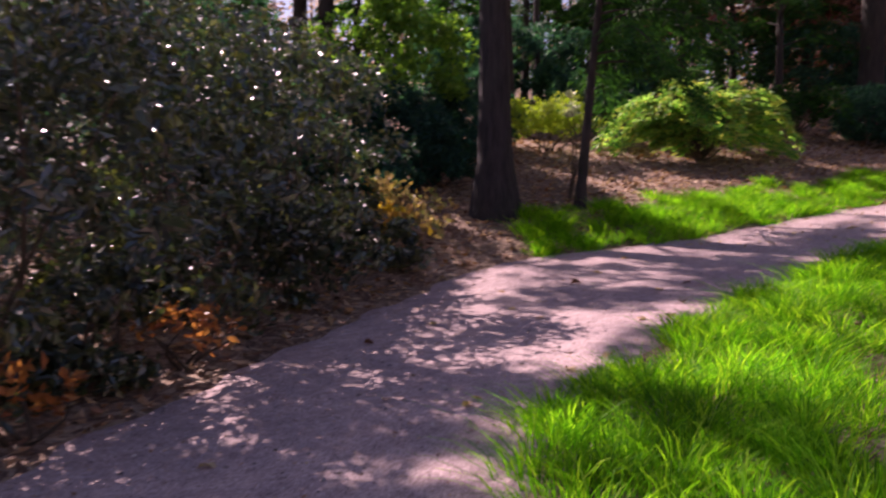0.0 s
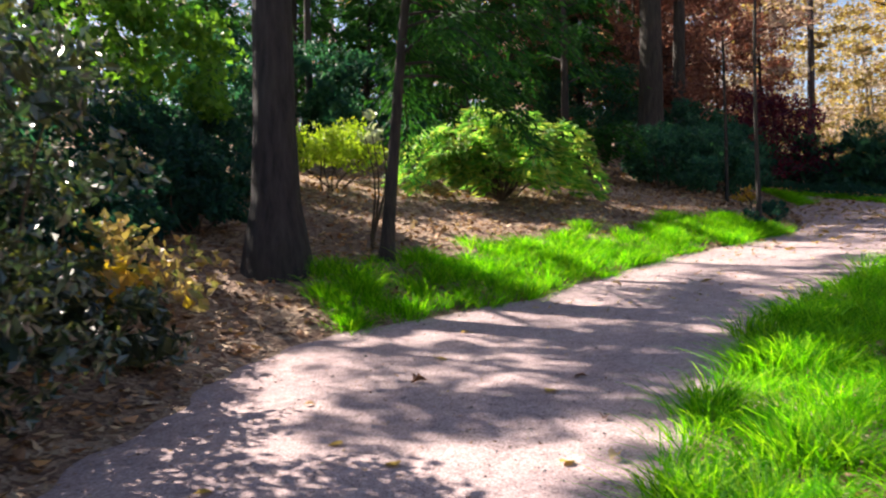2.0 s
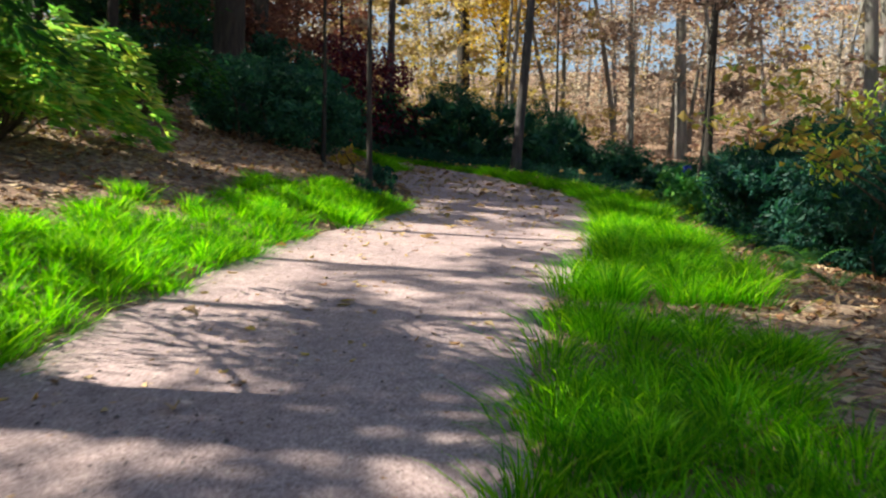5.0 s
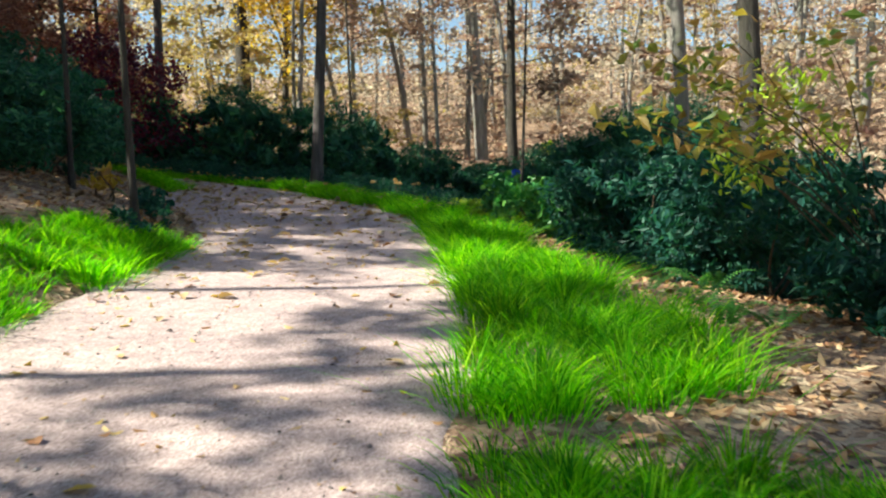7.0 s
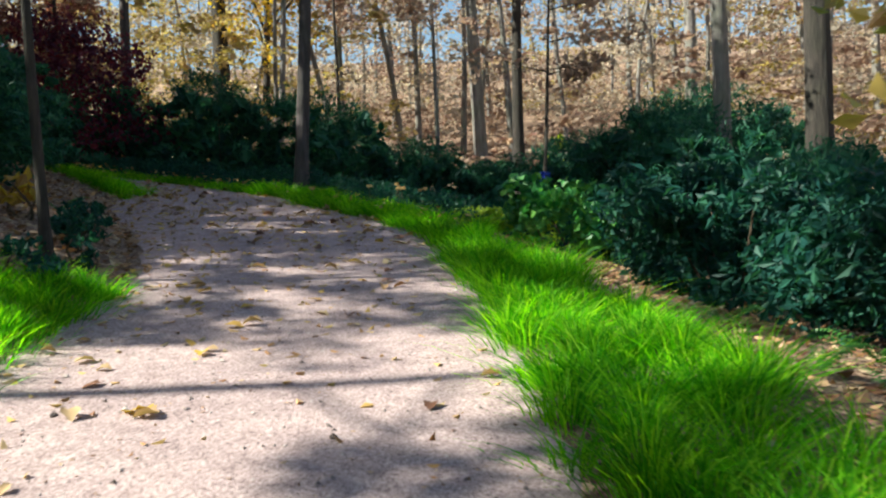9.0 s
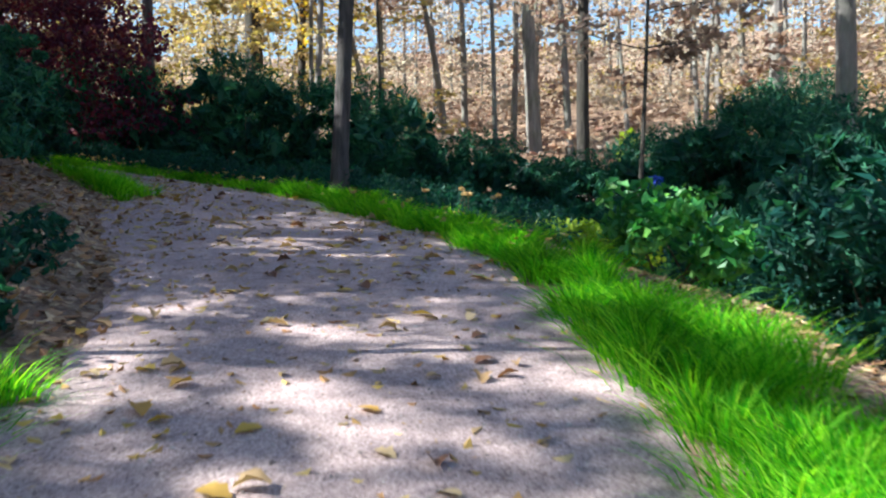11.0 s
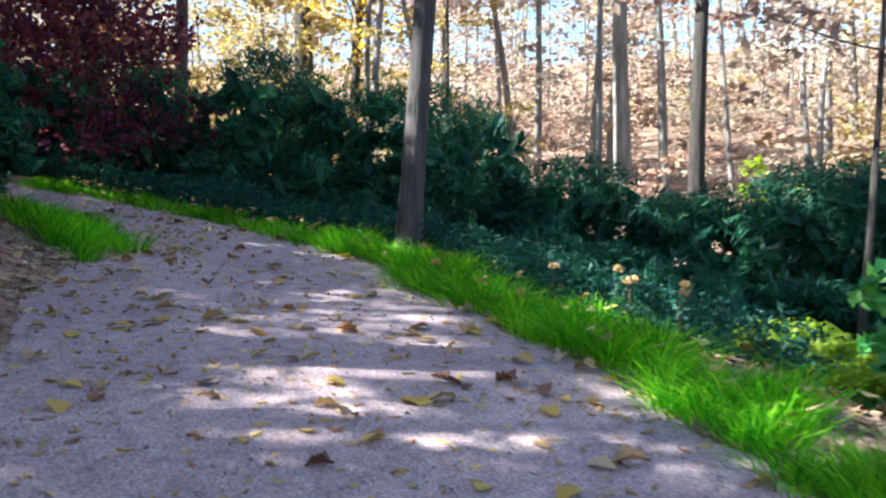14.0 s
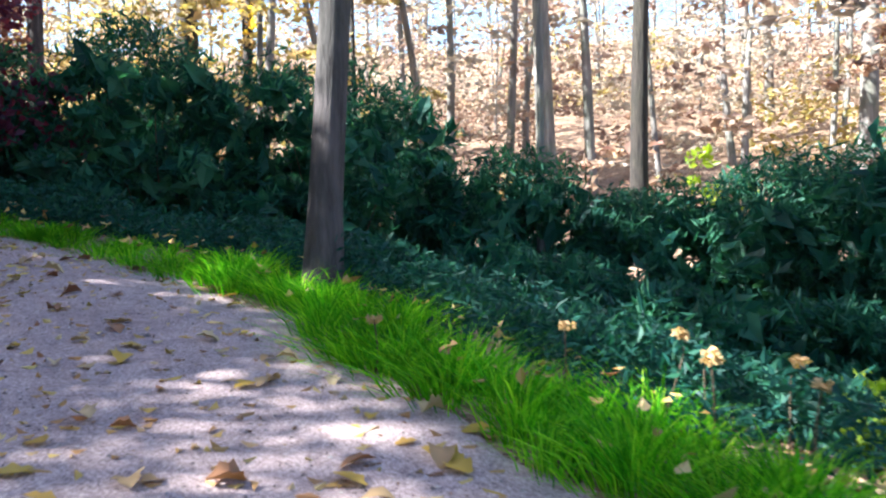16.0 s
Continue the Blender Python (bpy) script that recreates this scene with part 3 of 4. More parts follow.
# extra trees, added only so their crowns throw streaks over path and grass
tree("oak_tree", "tall bank tree whose thin autumn crown is placed to cast shade", -1.7, 21.7, 0.12, 16, BARK_DARK, (0.3, 0), 24, 2.9, 0.3, 0.5, 1.0, GOLD, "bank trees", seed=39, per=32, blob=0.34, size=0.17)
tree("oak_tree", "tall bank tree whose thin autumn crown is placed to cast shade", -5.6, 21.2, 0.14, 13, BARK_DARK, (0, 0), 16, 2.3, 0.3, 0.4, 1.0, GOLD, "bank trees", seed=36, per=60, blob=0.4, size=0.17)
tree("oak_tree", "tall bank tree whose thin autumn crown is placed to cast shade", 7.7, 28.0, 0.1, 14, BARK_DARK, (0, 0), 20, 2.5, 0.3, 0.5, 1.0, GOLD, "bank trees", seed=35, per=38, blob=0.36, size=0.17)
tree("oak_tree", "tall bank tree whose thin autumn crown is placed to cast shade", 2.6, 24.0, 0.1, 14, BARK_DARK, (0, 0), 27, 2.9, 0.25, 0.55, 1.0, GOLD, "bank trees", seed=38, per=50, blob=0.34, size=0.17)
# added tree; its dense unseen crown keeps sun off the evergreens beyond the verge
tree("oak_tree", "tall dark trunk behind bank shrubs", 14.2, 30.2, 0.22, 18, BARK_DARK, (0, 0), 24, 3.4, 0.3, 0.55, 1.0, GOLD, "bank trees", seed=37, per=110, blob=0.6, size=0.18)
# the oak at (8.3, 30.4) is added to shade the path's last stretch
for k, (x, y, h) in enumerate([(14.2, 29.5, 7.0), (17.6, 37.5, 9.0), (11.4, 31.0, 7.5), (8.3, 30.4, 7.5), (21.5, 39.0, 9.5), (13.2, 34.0, 8.0), (16.4, 31.8, 8.5), (18.8, 34.6, 9.0), (15.4, 36.0, 9.0), (19.6, 36.5, 9.0), (22.5, 37.0, 9.5), (24.5, 36.0, 10.5), (26.5, 39.0, 10.5)]):
    tree("oak_tree", "russet-leaved young oak in shade on bank", x, y, 0.12, h, BARK_DARK, (0.1, 0), 22, 2.0, 0.2, 0.25, 1.0, RUSSET, "russet oaks", seed=160 + k, per=64, blob=0.75, size=0.17)

# added shade casters: thin flat crowns, each set to darken one band of ground
for k, (x, y, h, reach) in enumerate([(4.2, 26.8, 9.4, 2.6), (1.6, 20.9, 12.5, 3.0), (-4.2, 16.9, 7.4, 2.0), (-7.0, 13.2, 9.2, 2.2)]):
    tree("oak_tree", "slender added tree, flat tiered autumn crown set to cast shade", x, y, 0.09, h, BARK_DARK, (0, 0), 15 if x >= 0 else 6 if x > -5 else 14, reach, 0.03, 0.85, 1.0, GOLD, "bank trees", seed=57 + k, per=46, blob=0.4, size=0.17, flat=0.35)

# trees beside and beyond the path
tree("tree", "straight grey-brown trunk standing at the path's outer edge", 19.3, 22.35, 0.135, 15, BARK, (0.75, -0.25), 20, 3.0, 0.2, 0.4, 1.0, TAN, flare=0.35, seed=21, per=34, blob=0.7)
tree("sapling", "thin black sapling trunk beside the bank grass", 11.15, 18.55, 0.05, 7.5, BARK_DARK, (0.05, 0.1), 7, 1.2, 0.5, 0.5, 1.0, TAN, seed=22, blob=0.4, per=25, sway=0.05)
tree("sapling", "thin dark sapling trunk rising from the litter bank", 12.2, 21.2, 0.045, 7.0, BARK_DARK, (0.1, 0.1), 7, 1.2, 0.5, 0.5, 1.0, RUSSET, seed=20, blob=0.4, per=25, sway=0.05)
tree("sapling", "thin sapling with brown leaves leaning beside hydrangea", 21.0, 18.15, 0.045, 6.0, BARK_DARK, (0.35, -0.35), 11, 1.6, 0.25, 0.5, 1.0, TAN, seed=23, blob=0.4, per=26, sway=0.05)
tree("tree", "slim grey trunk rising from dark shrubs", 26.6, 23.5, 0.075, 11, BARK_GREY, (0.1, 0.1), 7, 1.8, 0.5, 0.5, 1.0, TAN, "far trunks", seed=24, blob=0.7, per=40, sway=0.08)
tree("tree", "grey trunk sunlit on its side, forest slope", 36.7, 27.3, 0.29, 18, BARK_GREY, (-0.1, 0.1), 9, 3.5, 0.5, 0.5, 1.0, TAN, "far trunks", seed=25, blob=1.2, per=60, size=0.22)
tree("tree", "dark trunk with bare low branches, forest slope", 31.3, 23.2, 0.2, 15, BARK_DARK, (0.0, 0.0), 12, 3.0, 0.15, 0.35, 1.0, TAN, "far trunks", seed=26, blob=1.1, per=50, size=0.2)
tree("tree", "multi-stemmed tree with yellow leaves, forest slope", 35, 37, 0.2, 14, BARK_DARK, (0.5, 0.3), 14, 4.0, 0.8, 0.25, 1.0, YELLOW, "far trunks", seed=27, blob=1.6, per=110, size=0.24)
tree("tree", "thin dark trunk, forest slope", 30.5, 29.6, 0.07, 13, BARK_DARK, (0, 0), 7, 1.8, 0.5, 0.35, 1.0, TAN, "far trunks", seed=28, blob=0.8, per=40, size=0.2)
tree("tree", "grey trunk, forest slope", 37.3, 19.3, 0.25, 16, BARK_GREY, (0, 0), 9, 3.0, 0.5, 0.45, 1.0, TAN, "far trunks", seed=29, blob=1.2, per=60, size=0.22)
tree("tree", "broad dark trunk above evergreen shrubs", 36.5, 40.8, 0.45, 20, BARK_DARK, (0.1, 0.1), 10, 4.0, 0.5, 0.45, 1.0, GOLD, "far trunks", seed=30, blob=1.4, per=70, size=0.25)
tree("tree", "grey trunk above red maple", 27.0, 36.2, 0.22, 17, BARK, (0, 0), 9, 3.4, 0.5, 0.45, 1.0, GOLD, "far trunks", seed=31, blob=1.2, per=60, size=0.22)
tree("tree", "dark trunk behind blue-green shrubs", 26.0, 15.9, 0.22, 15, BARK_GREY, (0, 0), 9, 3.0, 0.4, 0.45, 1.0, TAN, "far trunks", seed=32, blob=1.2, per=60, size=0.22)
tree("tree", "thick ivy-clad trunk behind blue-green shrubs", 23.0, 13.6, 0.27, 15, BARK_DARK, (0, 0), 9, 3.0, 0.4, 0.4, 1.0, TEAL, "far trunks", seed=33, blob=0.9, per=60, size=0.18)
tree("tree", "slanting grey trunk, forest slope", 31.0, 33.0, 0.14, 15, BARK_GREY, (1.4, -0.6), 6, 2.5, 0.5, 0.5, 1.0, TAN, "far trunks", seed=34, blob=1.0, per=50, size=0.22)

# far woods on the slopes: trunks, then tan and golden leaves in loose layers
pieces, tops = [], []
r = np.random.default_rng(99)
while len(pieces) < 270:
    x, y = r.uniform(-40, 95), r.uniform(4, 95)
    d = math.hypot(x - 12, y - 17)
    if d < 26 or d > 88 or (x < 22 and y < 36 and x > -14):
        continue
    g = ground_z(x, y)
    h = r.uniform(9, 18)
    top = np.array((x + r.normal() * 1.2, y + r.normal() * 1.2, g + h))
    pieces.append(tube(bent((x, y, g - 0.2), top, 8, 0.22, int(r.integers(1e6))), np.linspace(r.uniform(0.06, 0.24), 0.03, 8), 6))
    for f in r.uniform(0.12, 1.0, 12):
        a, L = r.uniform(0, 6.28), r.uniform(0.6, 3.4)
        tops.append((x + math.cos(a) * L, y + math.sin(a) * L, g + h * f))
while len(tops) < 270 * 12 + 1600:
    x, y = r.uniform(24, 80), r.uniform(2, 80)
    d = math.hypot(x - 12, y - 17)
    if 19 < d < 60:
        tops.append((x, y, ground_z(x, y) + 11 * r.uniform(0.1, 1) ** 1.6))
while len(tops) < 270 * 12 + 2500:  # taller woods behind the bend
    x, y = r.uniform(12, 46), r.uniform(37, 62)
    tops.append((x, y, ground_z(x, y) + r.uniform(0.4, 15.0)))
while len(tops) < 270 * 12 + 3500:  # brush near the ground of the slope
    x, y = r.uniform(26, 75), r.uniform(0, 70)
    if math.hypot(x - 12, y - 17) > 20:
        tops.append((x, y, ground_z(x, y) + r.uniform(0.1, 1.6)))
tagged(part("far_trunks", *join(pieces), BARK_GREY, smooth=True), "grey and brown trunks of distant autumn woods", "woods", kind="stuff")
tops = np.array(tops)
patch = np.sin(tops[:, 0] * 0.21 + 1.0) * np.cos(tops[:, 1] * 0.17) + r.normal(size=len(tops)) * 0.35 + np.where((tops[:, 1] > tops[:, 0] - 6), 0.35, -0.25)
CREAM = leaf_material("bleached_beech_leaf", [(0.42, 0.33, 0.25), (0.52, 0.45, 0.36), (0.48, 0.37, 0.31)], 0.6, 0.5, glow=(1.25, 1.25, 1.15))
for chosen, mat, label in ((patch > 0.45, GOLD, "golden yellow leaves of distant woods"), ((patch <= 0.45) & (patch > -0.35), CREAM, "pale bleached leaves of distant beech woods"),
                           (patch <= -0.35, TAN, "tan and pinkish leaves of distant beech woods")):
    near = np.clip(np.linalg.norm(tops[chosen][:, :2] - (12, 17), axis=1) / 40, 0.5, 1.3)
    c = clumps(tops[chosen], r.uniform(0.7, 1.8, chosen.sum()) * near, 31, 0.3, 0.05)
    tagged(part("far_leaves", *leaves_at(c, 0.29, 0.6, 0.35), mat), label, "woods", kind="stuff")

# ---------------- shrubs ----------------


def shrub(name, label, x, y, rx, ry, h, mat, leaves, size, lumps=26, aspect=0.45, low=0.12, stems=6, droop=0.0, spread=1.0, category="shrub", group="", seed=0, blob=0.34, z0=None, inner=0):
    """Stems fanning from the ground and a lumpy mass of leaves with gaps."""
    r = np.random.default_rng(seed + 1000)
    g = ground_z(x, y) if z0 is None else z0
    t = thing(name, (x, y, g), label, category, group)
    a, f, k = r.uniform(0, 6.283, lumps), np.sqrt(r.uniform(0.0, 1, lumps)), r.uniform(low, 1, lumps)
    shape = np.sqrt(np.clip(1 - (np.abs(k - 0.42) / 0.62) ** 2.2, 0.12, 1))
    c = np.column_stack([x + np.cos(a) * f * rx * shape, y + np.sin(a) * f * ry * shape, np.zeros(lumps)])
    c[:, 2] = np.maximum(g, terrain(c[:, 0], c[:, 1])) + k * h * 0.93
    rad = blob * (rx + ry) / 2 * r.uniform(0.55, 1.2, lumps)
    for s in range(stems):
        end = c[r.integers(lumps)]
        foot = np.array((x + r.normal() * 0.12 * rx, y + r.normal() * 0.12 * ry, g - 0.05))
        part("stem", *tube(bent(foot, end, 7, 0.06, seed * 17 + s), np.linspace(0.022, 0.006, 7), 5), STEM, t, smooth=True)
    pts = clumps(c, rad, max(4, leaves // lumps), 0.75, 0.25)
    gz = terrain(pts[:, 0], pts[:, 1])
    pts[:, 2] = np.maximum(pts[:, 2], gz + 0.03)
    part("foliage", *leaves_at(pts, size, aspect, spread, droop), mat, t)
    if inner:
        pts = clumps(c[k < 0.8], rad[k < 0.8] * 0.7, inner // lumps, 0.7, 0.0)
        pts[:, 2] = np.maximum(pts[:, 2], terrain(pts[:, 0], pts[:, 1]) + 0.1)
        part("inner_foliage", *leaves_at(pts, size * 2.2, 0.5, spread), mat, t)
    return t


# the dark holly beside the first stretch
for k, (x, y, rx, ry, h) in enumerate([(-3.9, 3.9, 1.4, 1.3, 2.8), (-3.1, 5.7, 1.4, 1.3, 3.0), (-2.45, 7.6, 1.4, 1.3, 3.0), (-1.8, 9.6, 1.3, 1.3, 2.8), (-4.9, 7.4, 1.7, 1.7, 3.3), (-3.9, 10.9, 1.6, 1.6, 3.0)]):
    shrub("holly_bush", "dark glossy-leaved holly bush overhanging the gravel path", x, y, rx, ry, h, HOLLY, 5600, 0.1, 60, 0.5, 0.03, 7, group="hollies", seed=k, inner=240)
for k, (x, y, rx, h) in enumerate([(-1.6, 8.3, 0.65, 1.0), (-0.85, 10.2, 0.6, 0.85), (-2.5, 6.0, 0.6, 0.9)]):
    shrub("holly_bush", "low dark holly growth at the path's edge", x, y, rx, rx, h, HOLLY, 1500, 0.09, 22, 0.5, 0.03, 4, group="hollies", seed=10 + k, inner=150)
shrub("rhododendron", "dark evergreen shrub in deep shade behind holly", -3.5, 13.4, 1.6, 1.5, 2.5, EVERGREEN, 6000, 0.15, 40, 0.35, seed=20)
shrub("rhododendron", "dark evergreen shrub in deep shade behind holly", -5.0, 14.8, 2.0, 1.9, 2.6, EVERGREEN, 8000, 0.16, 50, 0.35, seed=21)
shrub("maple_shrub", "bright green leafy understory shrub, backlit", -1.1, 17.2, 1.9, 1.3, 3.2, BRIGHT, 2800, 0.15, 40, 0.7, 0.35, seed=22)
shrub("yellow_plant", "low plant with pale yellow and tan autumn leaves", -0.8, 11.75, 1.0, 0.9, 0.65, FADED, 520, 0.13, 26, 0.6, 0.15, 7, category="plant", seed=23)
shrub("yellow_plant", "broad-leaved plant with large clear yellow leaves among litter", -0.9, 11.15, 0.6, 0.6, 0.55, YELLOW, 90, 0.17, 16, 0.7, 0.25, 6, category="plant", seed=25)
shrub("yellow_plant", "small plant with drooping tan and yellow leaves beside sapling", 12.3, 20.5, 0.35, 0.35, 0.55, YELLOW, 40, 0.2, 8, 0.6, 0.4, 4, category="plant", seed=26)
for k, (x, y) in enumerate([(11.15, 18.3), (11.7, 18.95), (12.4, 19.7), (10.6, 18.0), (12.0, 19.4), (13.0, 20.4)]):
    shrub("low_plant", "low dark green plant in leaf litter beside the path", x, y, 0.3, 0.3, 0.3, TEAL, 160, 0.1, 10, 0.5, 0.1, 3, category="plant", group="litter plants", seed=27 + k)
shrub("lime_shrub", "yellow-green small-leaved shrub, brightly sunlit", 2.3, 18.5, 1.15, 0.85, 1.15, LIME, 5000, 0.09, 40, 0.4, 0.35, 7, seed=24)
spray_bush("feathery_bush", "green and yellow feathery bush drooping over leaf litter", 5.6, 19.0, 2.3, 2.2, 42, FEATHERY, 25, 240, 0.24, 0.22, (1.05, 0.6), sag=0.85, low=0.3)
spray_bush("feathery_bush", "small green bush with pale bare stems on bank", 8.9, 22.0, 1.6, 1.6, 24, HEMLOCK, 26, 190, 0.14)
for k, (x, y, h, reach, first, count) in enumerate([(9.5, 24.6, 6.8, 3.0, 0.28, 13), (5.5, 29.0, 10.0, 3.0, 0.06, 32), (9.5, 28.6, 5.6, 2.4, 0.06, 26), (-6.0, 25.6, 8.0, 2.8, 0.08, 30), (-5.2, 18.8, 4.8, 2.4, 0.06, 26), (3.6, 33.5, 9.0, 3.2, 0.05, 30), (-0.5, 34.5, 9.0, 3.2, 0.05, 30), (7.4, 38.0, 9.5, 3.2, 0.05, 30), (1.8, 29.5, 10.0, 3.0, 0.06, 32),
                                                   (-13.0, 25.0, 9.5, 3.2, 0.06, 32), (-10.5, 16.5, 8.0, 2.8, 0.06, 28), (-9.0, 28.0, 9.5, 3.2, 0.06, 32), (12.0, 29.0, 5.0, 2.4, 0.06, 24), (4.2, 25.4, 4.2, 2.2, 0.06, 24), (2.4, 26.6, 9.0, 2.2, 0.06, 28), (8.0, 34.0, 9.0, 3.2, 0.06, 30),
                                                   (0.2, 25.6, 4.2, 2.2, 0.08, 22), (6.8, 25.0, 4.0, 2.2, 0.08, 22), (18.5, 42.0, 11.0, 3.4, 0.06, 28), (-2.0, 19.4, 4.5, 2.0, 0.1, 22), (4.5, 41.0, 13, 4.0, 0.05, 26), (10.5, 42.0, 13, 4.0, 0.05, 26), (-0.5, 41.0, 13, 4.0, 0.05, 26), (15.0, 45.0, 13, 4.0, 0.05, 26)]):
    conifer("dark green hemlock with drooping branches on bank", x, y, h, reach, HEMLOCK, first, count, 30 + k, 320 if count > 22 else 260, 0.2)
for k, (x, y, rx, h) in enumerate([(10.9, 21.7, 1.3, 1.5), (13.0, 23.0, 1.3, 1.7), (14.3, 25.0, 1.4, 2.0), (15.0, 26.6, 1.3, 2.3), (15.9, 28.6, 1.3, 2.2), (12.0, 27.5, 2.0, 2.6), (16.5, 26.4, 0.85, 2.1), (16.6, 28.2, 0.9, 2.5), (16.0, 30.4, 1.0, 2.8)]):
    shrub("rhododendron", "dark evergreen shrub in shade above path", x, y, rx, rx * 0.9, h, EVERGREEN, 6200, 0.14, 60, 0.35, 0.05, 6, group="bank shrubs", seed=50 + k, blob=0.26)
for k, (x, y, rx, h) in enumerate([(1.9, 22.9, 1.6, 3.0), (3.9, 23.6, 1.5, 2.8), (0.1, 24.3, 1.7, 3.2)]):
    shrub("rhododendron", "dark evergreen shrub in deep shade behind the litter bank", x, y, rx, rx * 0.9, h, EVERGREEN, 4200, 0.16, 50, 0.35, 0.05, 6, group="bank shrubs", seed=170 + k, blob=0.3, inner=500)
for k, (x, y, rx, h) in enumerate([(-1.9, 14.4, 0.8, 0.8), (-0.5, 15.4, 0.9, 1.2), (-2.0, 16.0, 1.3, 2.0), (0.4, 18.6, 1.2, 1.5), (-1.2, 12.6, 0.6, 0.6), (-1.0, 13.5, 0.7, 0.8), (-0.15, 14.6, 0.7, 1.0), (-0.9, 15.7, 1.0, 1.5), (0.2, 16.6, 0.9, 1.2)]):
    shrub("low_shrub", "low blue-green shrub in shade near oak", x, y, rx, rx * 0.9, h, TEAL, 2200, 0.14, 26, 0.4, 0.05, 5, group="oak shrubs", seed=140 + k)
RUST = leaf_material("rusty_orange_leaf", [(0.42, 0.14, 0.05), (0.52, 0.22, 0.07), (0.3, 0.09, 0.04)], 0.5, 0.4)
for k, (x, y) in enumerate([(-2.0, 6.5), (-2.5, 5.0)]):
    shrub("rusty_plant", "low plant with rusty orange leaves under holly", x, y, 0.5, 0.4, 0.5, RUST, 130, 0.1, 10, 0.5, 0.2, 4, category="plant", seed=150 + k)
# the dark evergreens beyond the verge
band = [(19.6, 33.6, 1.9, 2.8), (22.0, 31.0, 1.9, 3.2), (23.4, 28.4, 1.9, 3.8), (24.6, 26.0, 1.9, 3.9), (26.2, 24.0, 1.6, 3.0), (26.9, 21.8, 1.5, 2.3), (27.2, 19.6, 1.7, 2.9), (25.6, 17.3, 1.9, 3.6),
        (23.8, 15.2, 1.8, 3.4), (21.6, 13.6, 1.7, 2.7), (27.6, 27.6, 2.0, 3.6), (25.8, 31.4, 2.2, 3.6), (29.0, 17.0, 2.2, 3.6), (23.0, 34.5, 2.2, 3.2), (22.3, 20.6, 0.9, 0.9), (23.6, 19.0, 1.2, 1.3), (22.6, 16.9, 1.2, 1.5), (24.0, 22.6, 1.2, 1.2)]
for k, (x, y, rx, h) in enumerate(band):
    shrub("evergreen_shrub", "dense dark green evergreen shrub beyond the verge", x, y, rx, rx, h, EVERGREEN, 8000, 0.2, 130, 0.17, 0.02, 6, group="evergreens", seed=70 + k, droop=0.5, blob=0.25, inner=1600)
for k, (x, y, rx, h) in enumerate([(15.3, 13.6, 1.2, 1.5), (16.9, 14.6, 1.1, 1.4), (14.4, 11.8, 1.3, 1.7), (17.6, 12.2, 1.4, 2.0), (12.9, 10.2, 1.2, 1.6)]):
    shrub("rhododendron", "blue-green broad-leaved shrub on shaded slope", x, y, rx, rx, h, TEAL, 4600, 0.145, 60, 0.4, 0.06, 7, group="slope shrubs", seed=90 + k, blob=0.25)
shrub("maple_tree", "dark red japanese maple with layered leaves", 20.6, 30.4, 2.4, 2.2, 3.7, RED, 4200, 0.15, 46, 0.6, 0.25, 8, category="tree", seed=110)
shrub("hydrangea", "bright green hydrangea with large leaves", 18.9, 16.85, 1.0, 0.95, 1.15, HYDRANGEA, 1500, 0.15, 30, 0.7, 0.15, 8, seed=111)
for k, (x, y, rx, h) in enumerate([(20.3, 18.4, 0.5, 0.65), (19.7, 17.6, 0.45, 0.5), (31.6, 21.9, 0.9, 2.4), (18.9, 18.3, 0.4, 0.45), (18.4, 17.7, 0.35, 0.4)]):
    shrub("seedling", "yellow-green leafy seedling on the shaded slope", x, y, rx, rx, h, LIME, 260, 0.2 if k == 2 else 0.11, 14, 0.6, 0.3, 5, category="plant", seed=120 + k)
# low blue-green cover on the slope below the verge
pts = []
way = unit(np.gradient(RIGHT_CURVE, axis=0))
out = np.stack([way[:, 1], -way[:, 0]], 1)
sel = np.where((RIGHT_CURVE[:, 1] > 15.4) & (RIGHT_CURVE[:, 1] < 30))[0]
r = np.random.default_rng(5)
n = 4600
k = r.choice(sel, n)
far = 0.72 + 6.4 * r.uniform(0, 1, n) ** 1.25
keep = (RIGHT_CURVE[k, 1] > 19.2 + r.normal(size=n) * 0.4) | (far > 4.2)
k, far = k[keep], far[keep]
n = len(k)
c = RIGHT_CURVE[k] + out[k] * far[:, None] + r.normal(size=(n, 2)) * 0.1
c = np.column_stack([c, terrain(c[:, 0], c[:, 1]) + r.uniform(0.05, 0.42, n)])
pts = clumps(c, r.uniform(0.12, 0.3, n), 22, 0.7, 0.1)
tagged(part("ground_cover", *leaves_at(pts, 0.085, 0.35, 0.8), TEAL), "low blue-green ground cover on the shaded slope", "plants", kind="stuff")

# ---------------- small plants ----------------


def bloom(bush, x, y, z, radius, mat, name, label):
    pts = clumps([(x, y, z)], [radius], 90, 0.6, 0.75)
    part(name, *leaves_at(pts, radius * 0.4, 0.8, 0.5), mat, bush, label)


hyd = [o for o in bpy.data.objects if o.name == "hydrangea"][0]
bloom(hyd, 18.72, 17.07, 3.15, 0.12, BLUE, "flower", "vivid blue flower head")


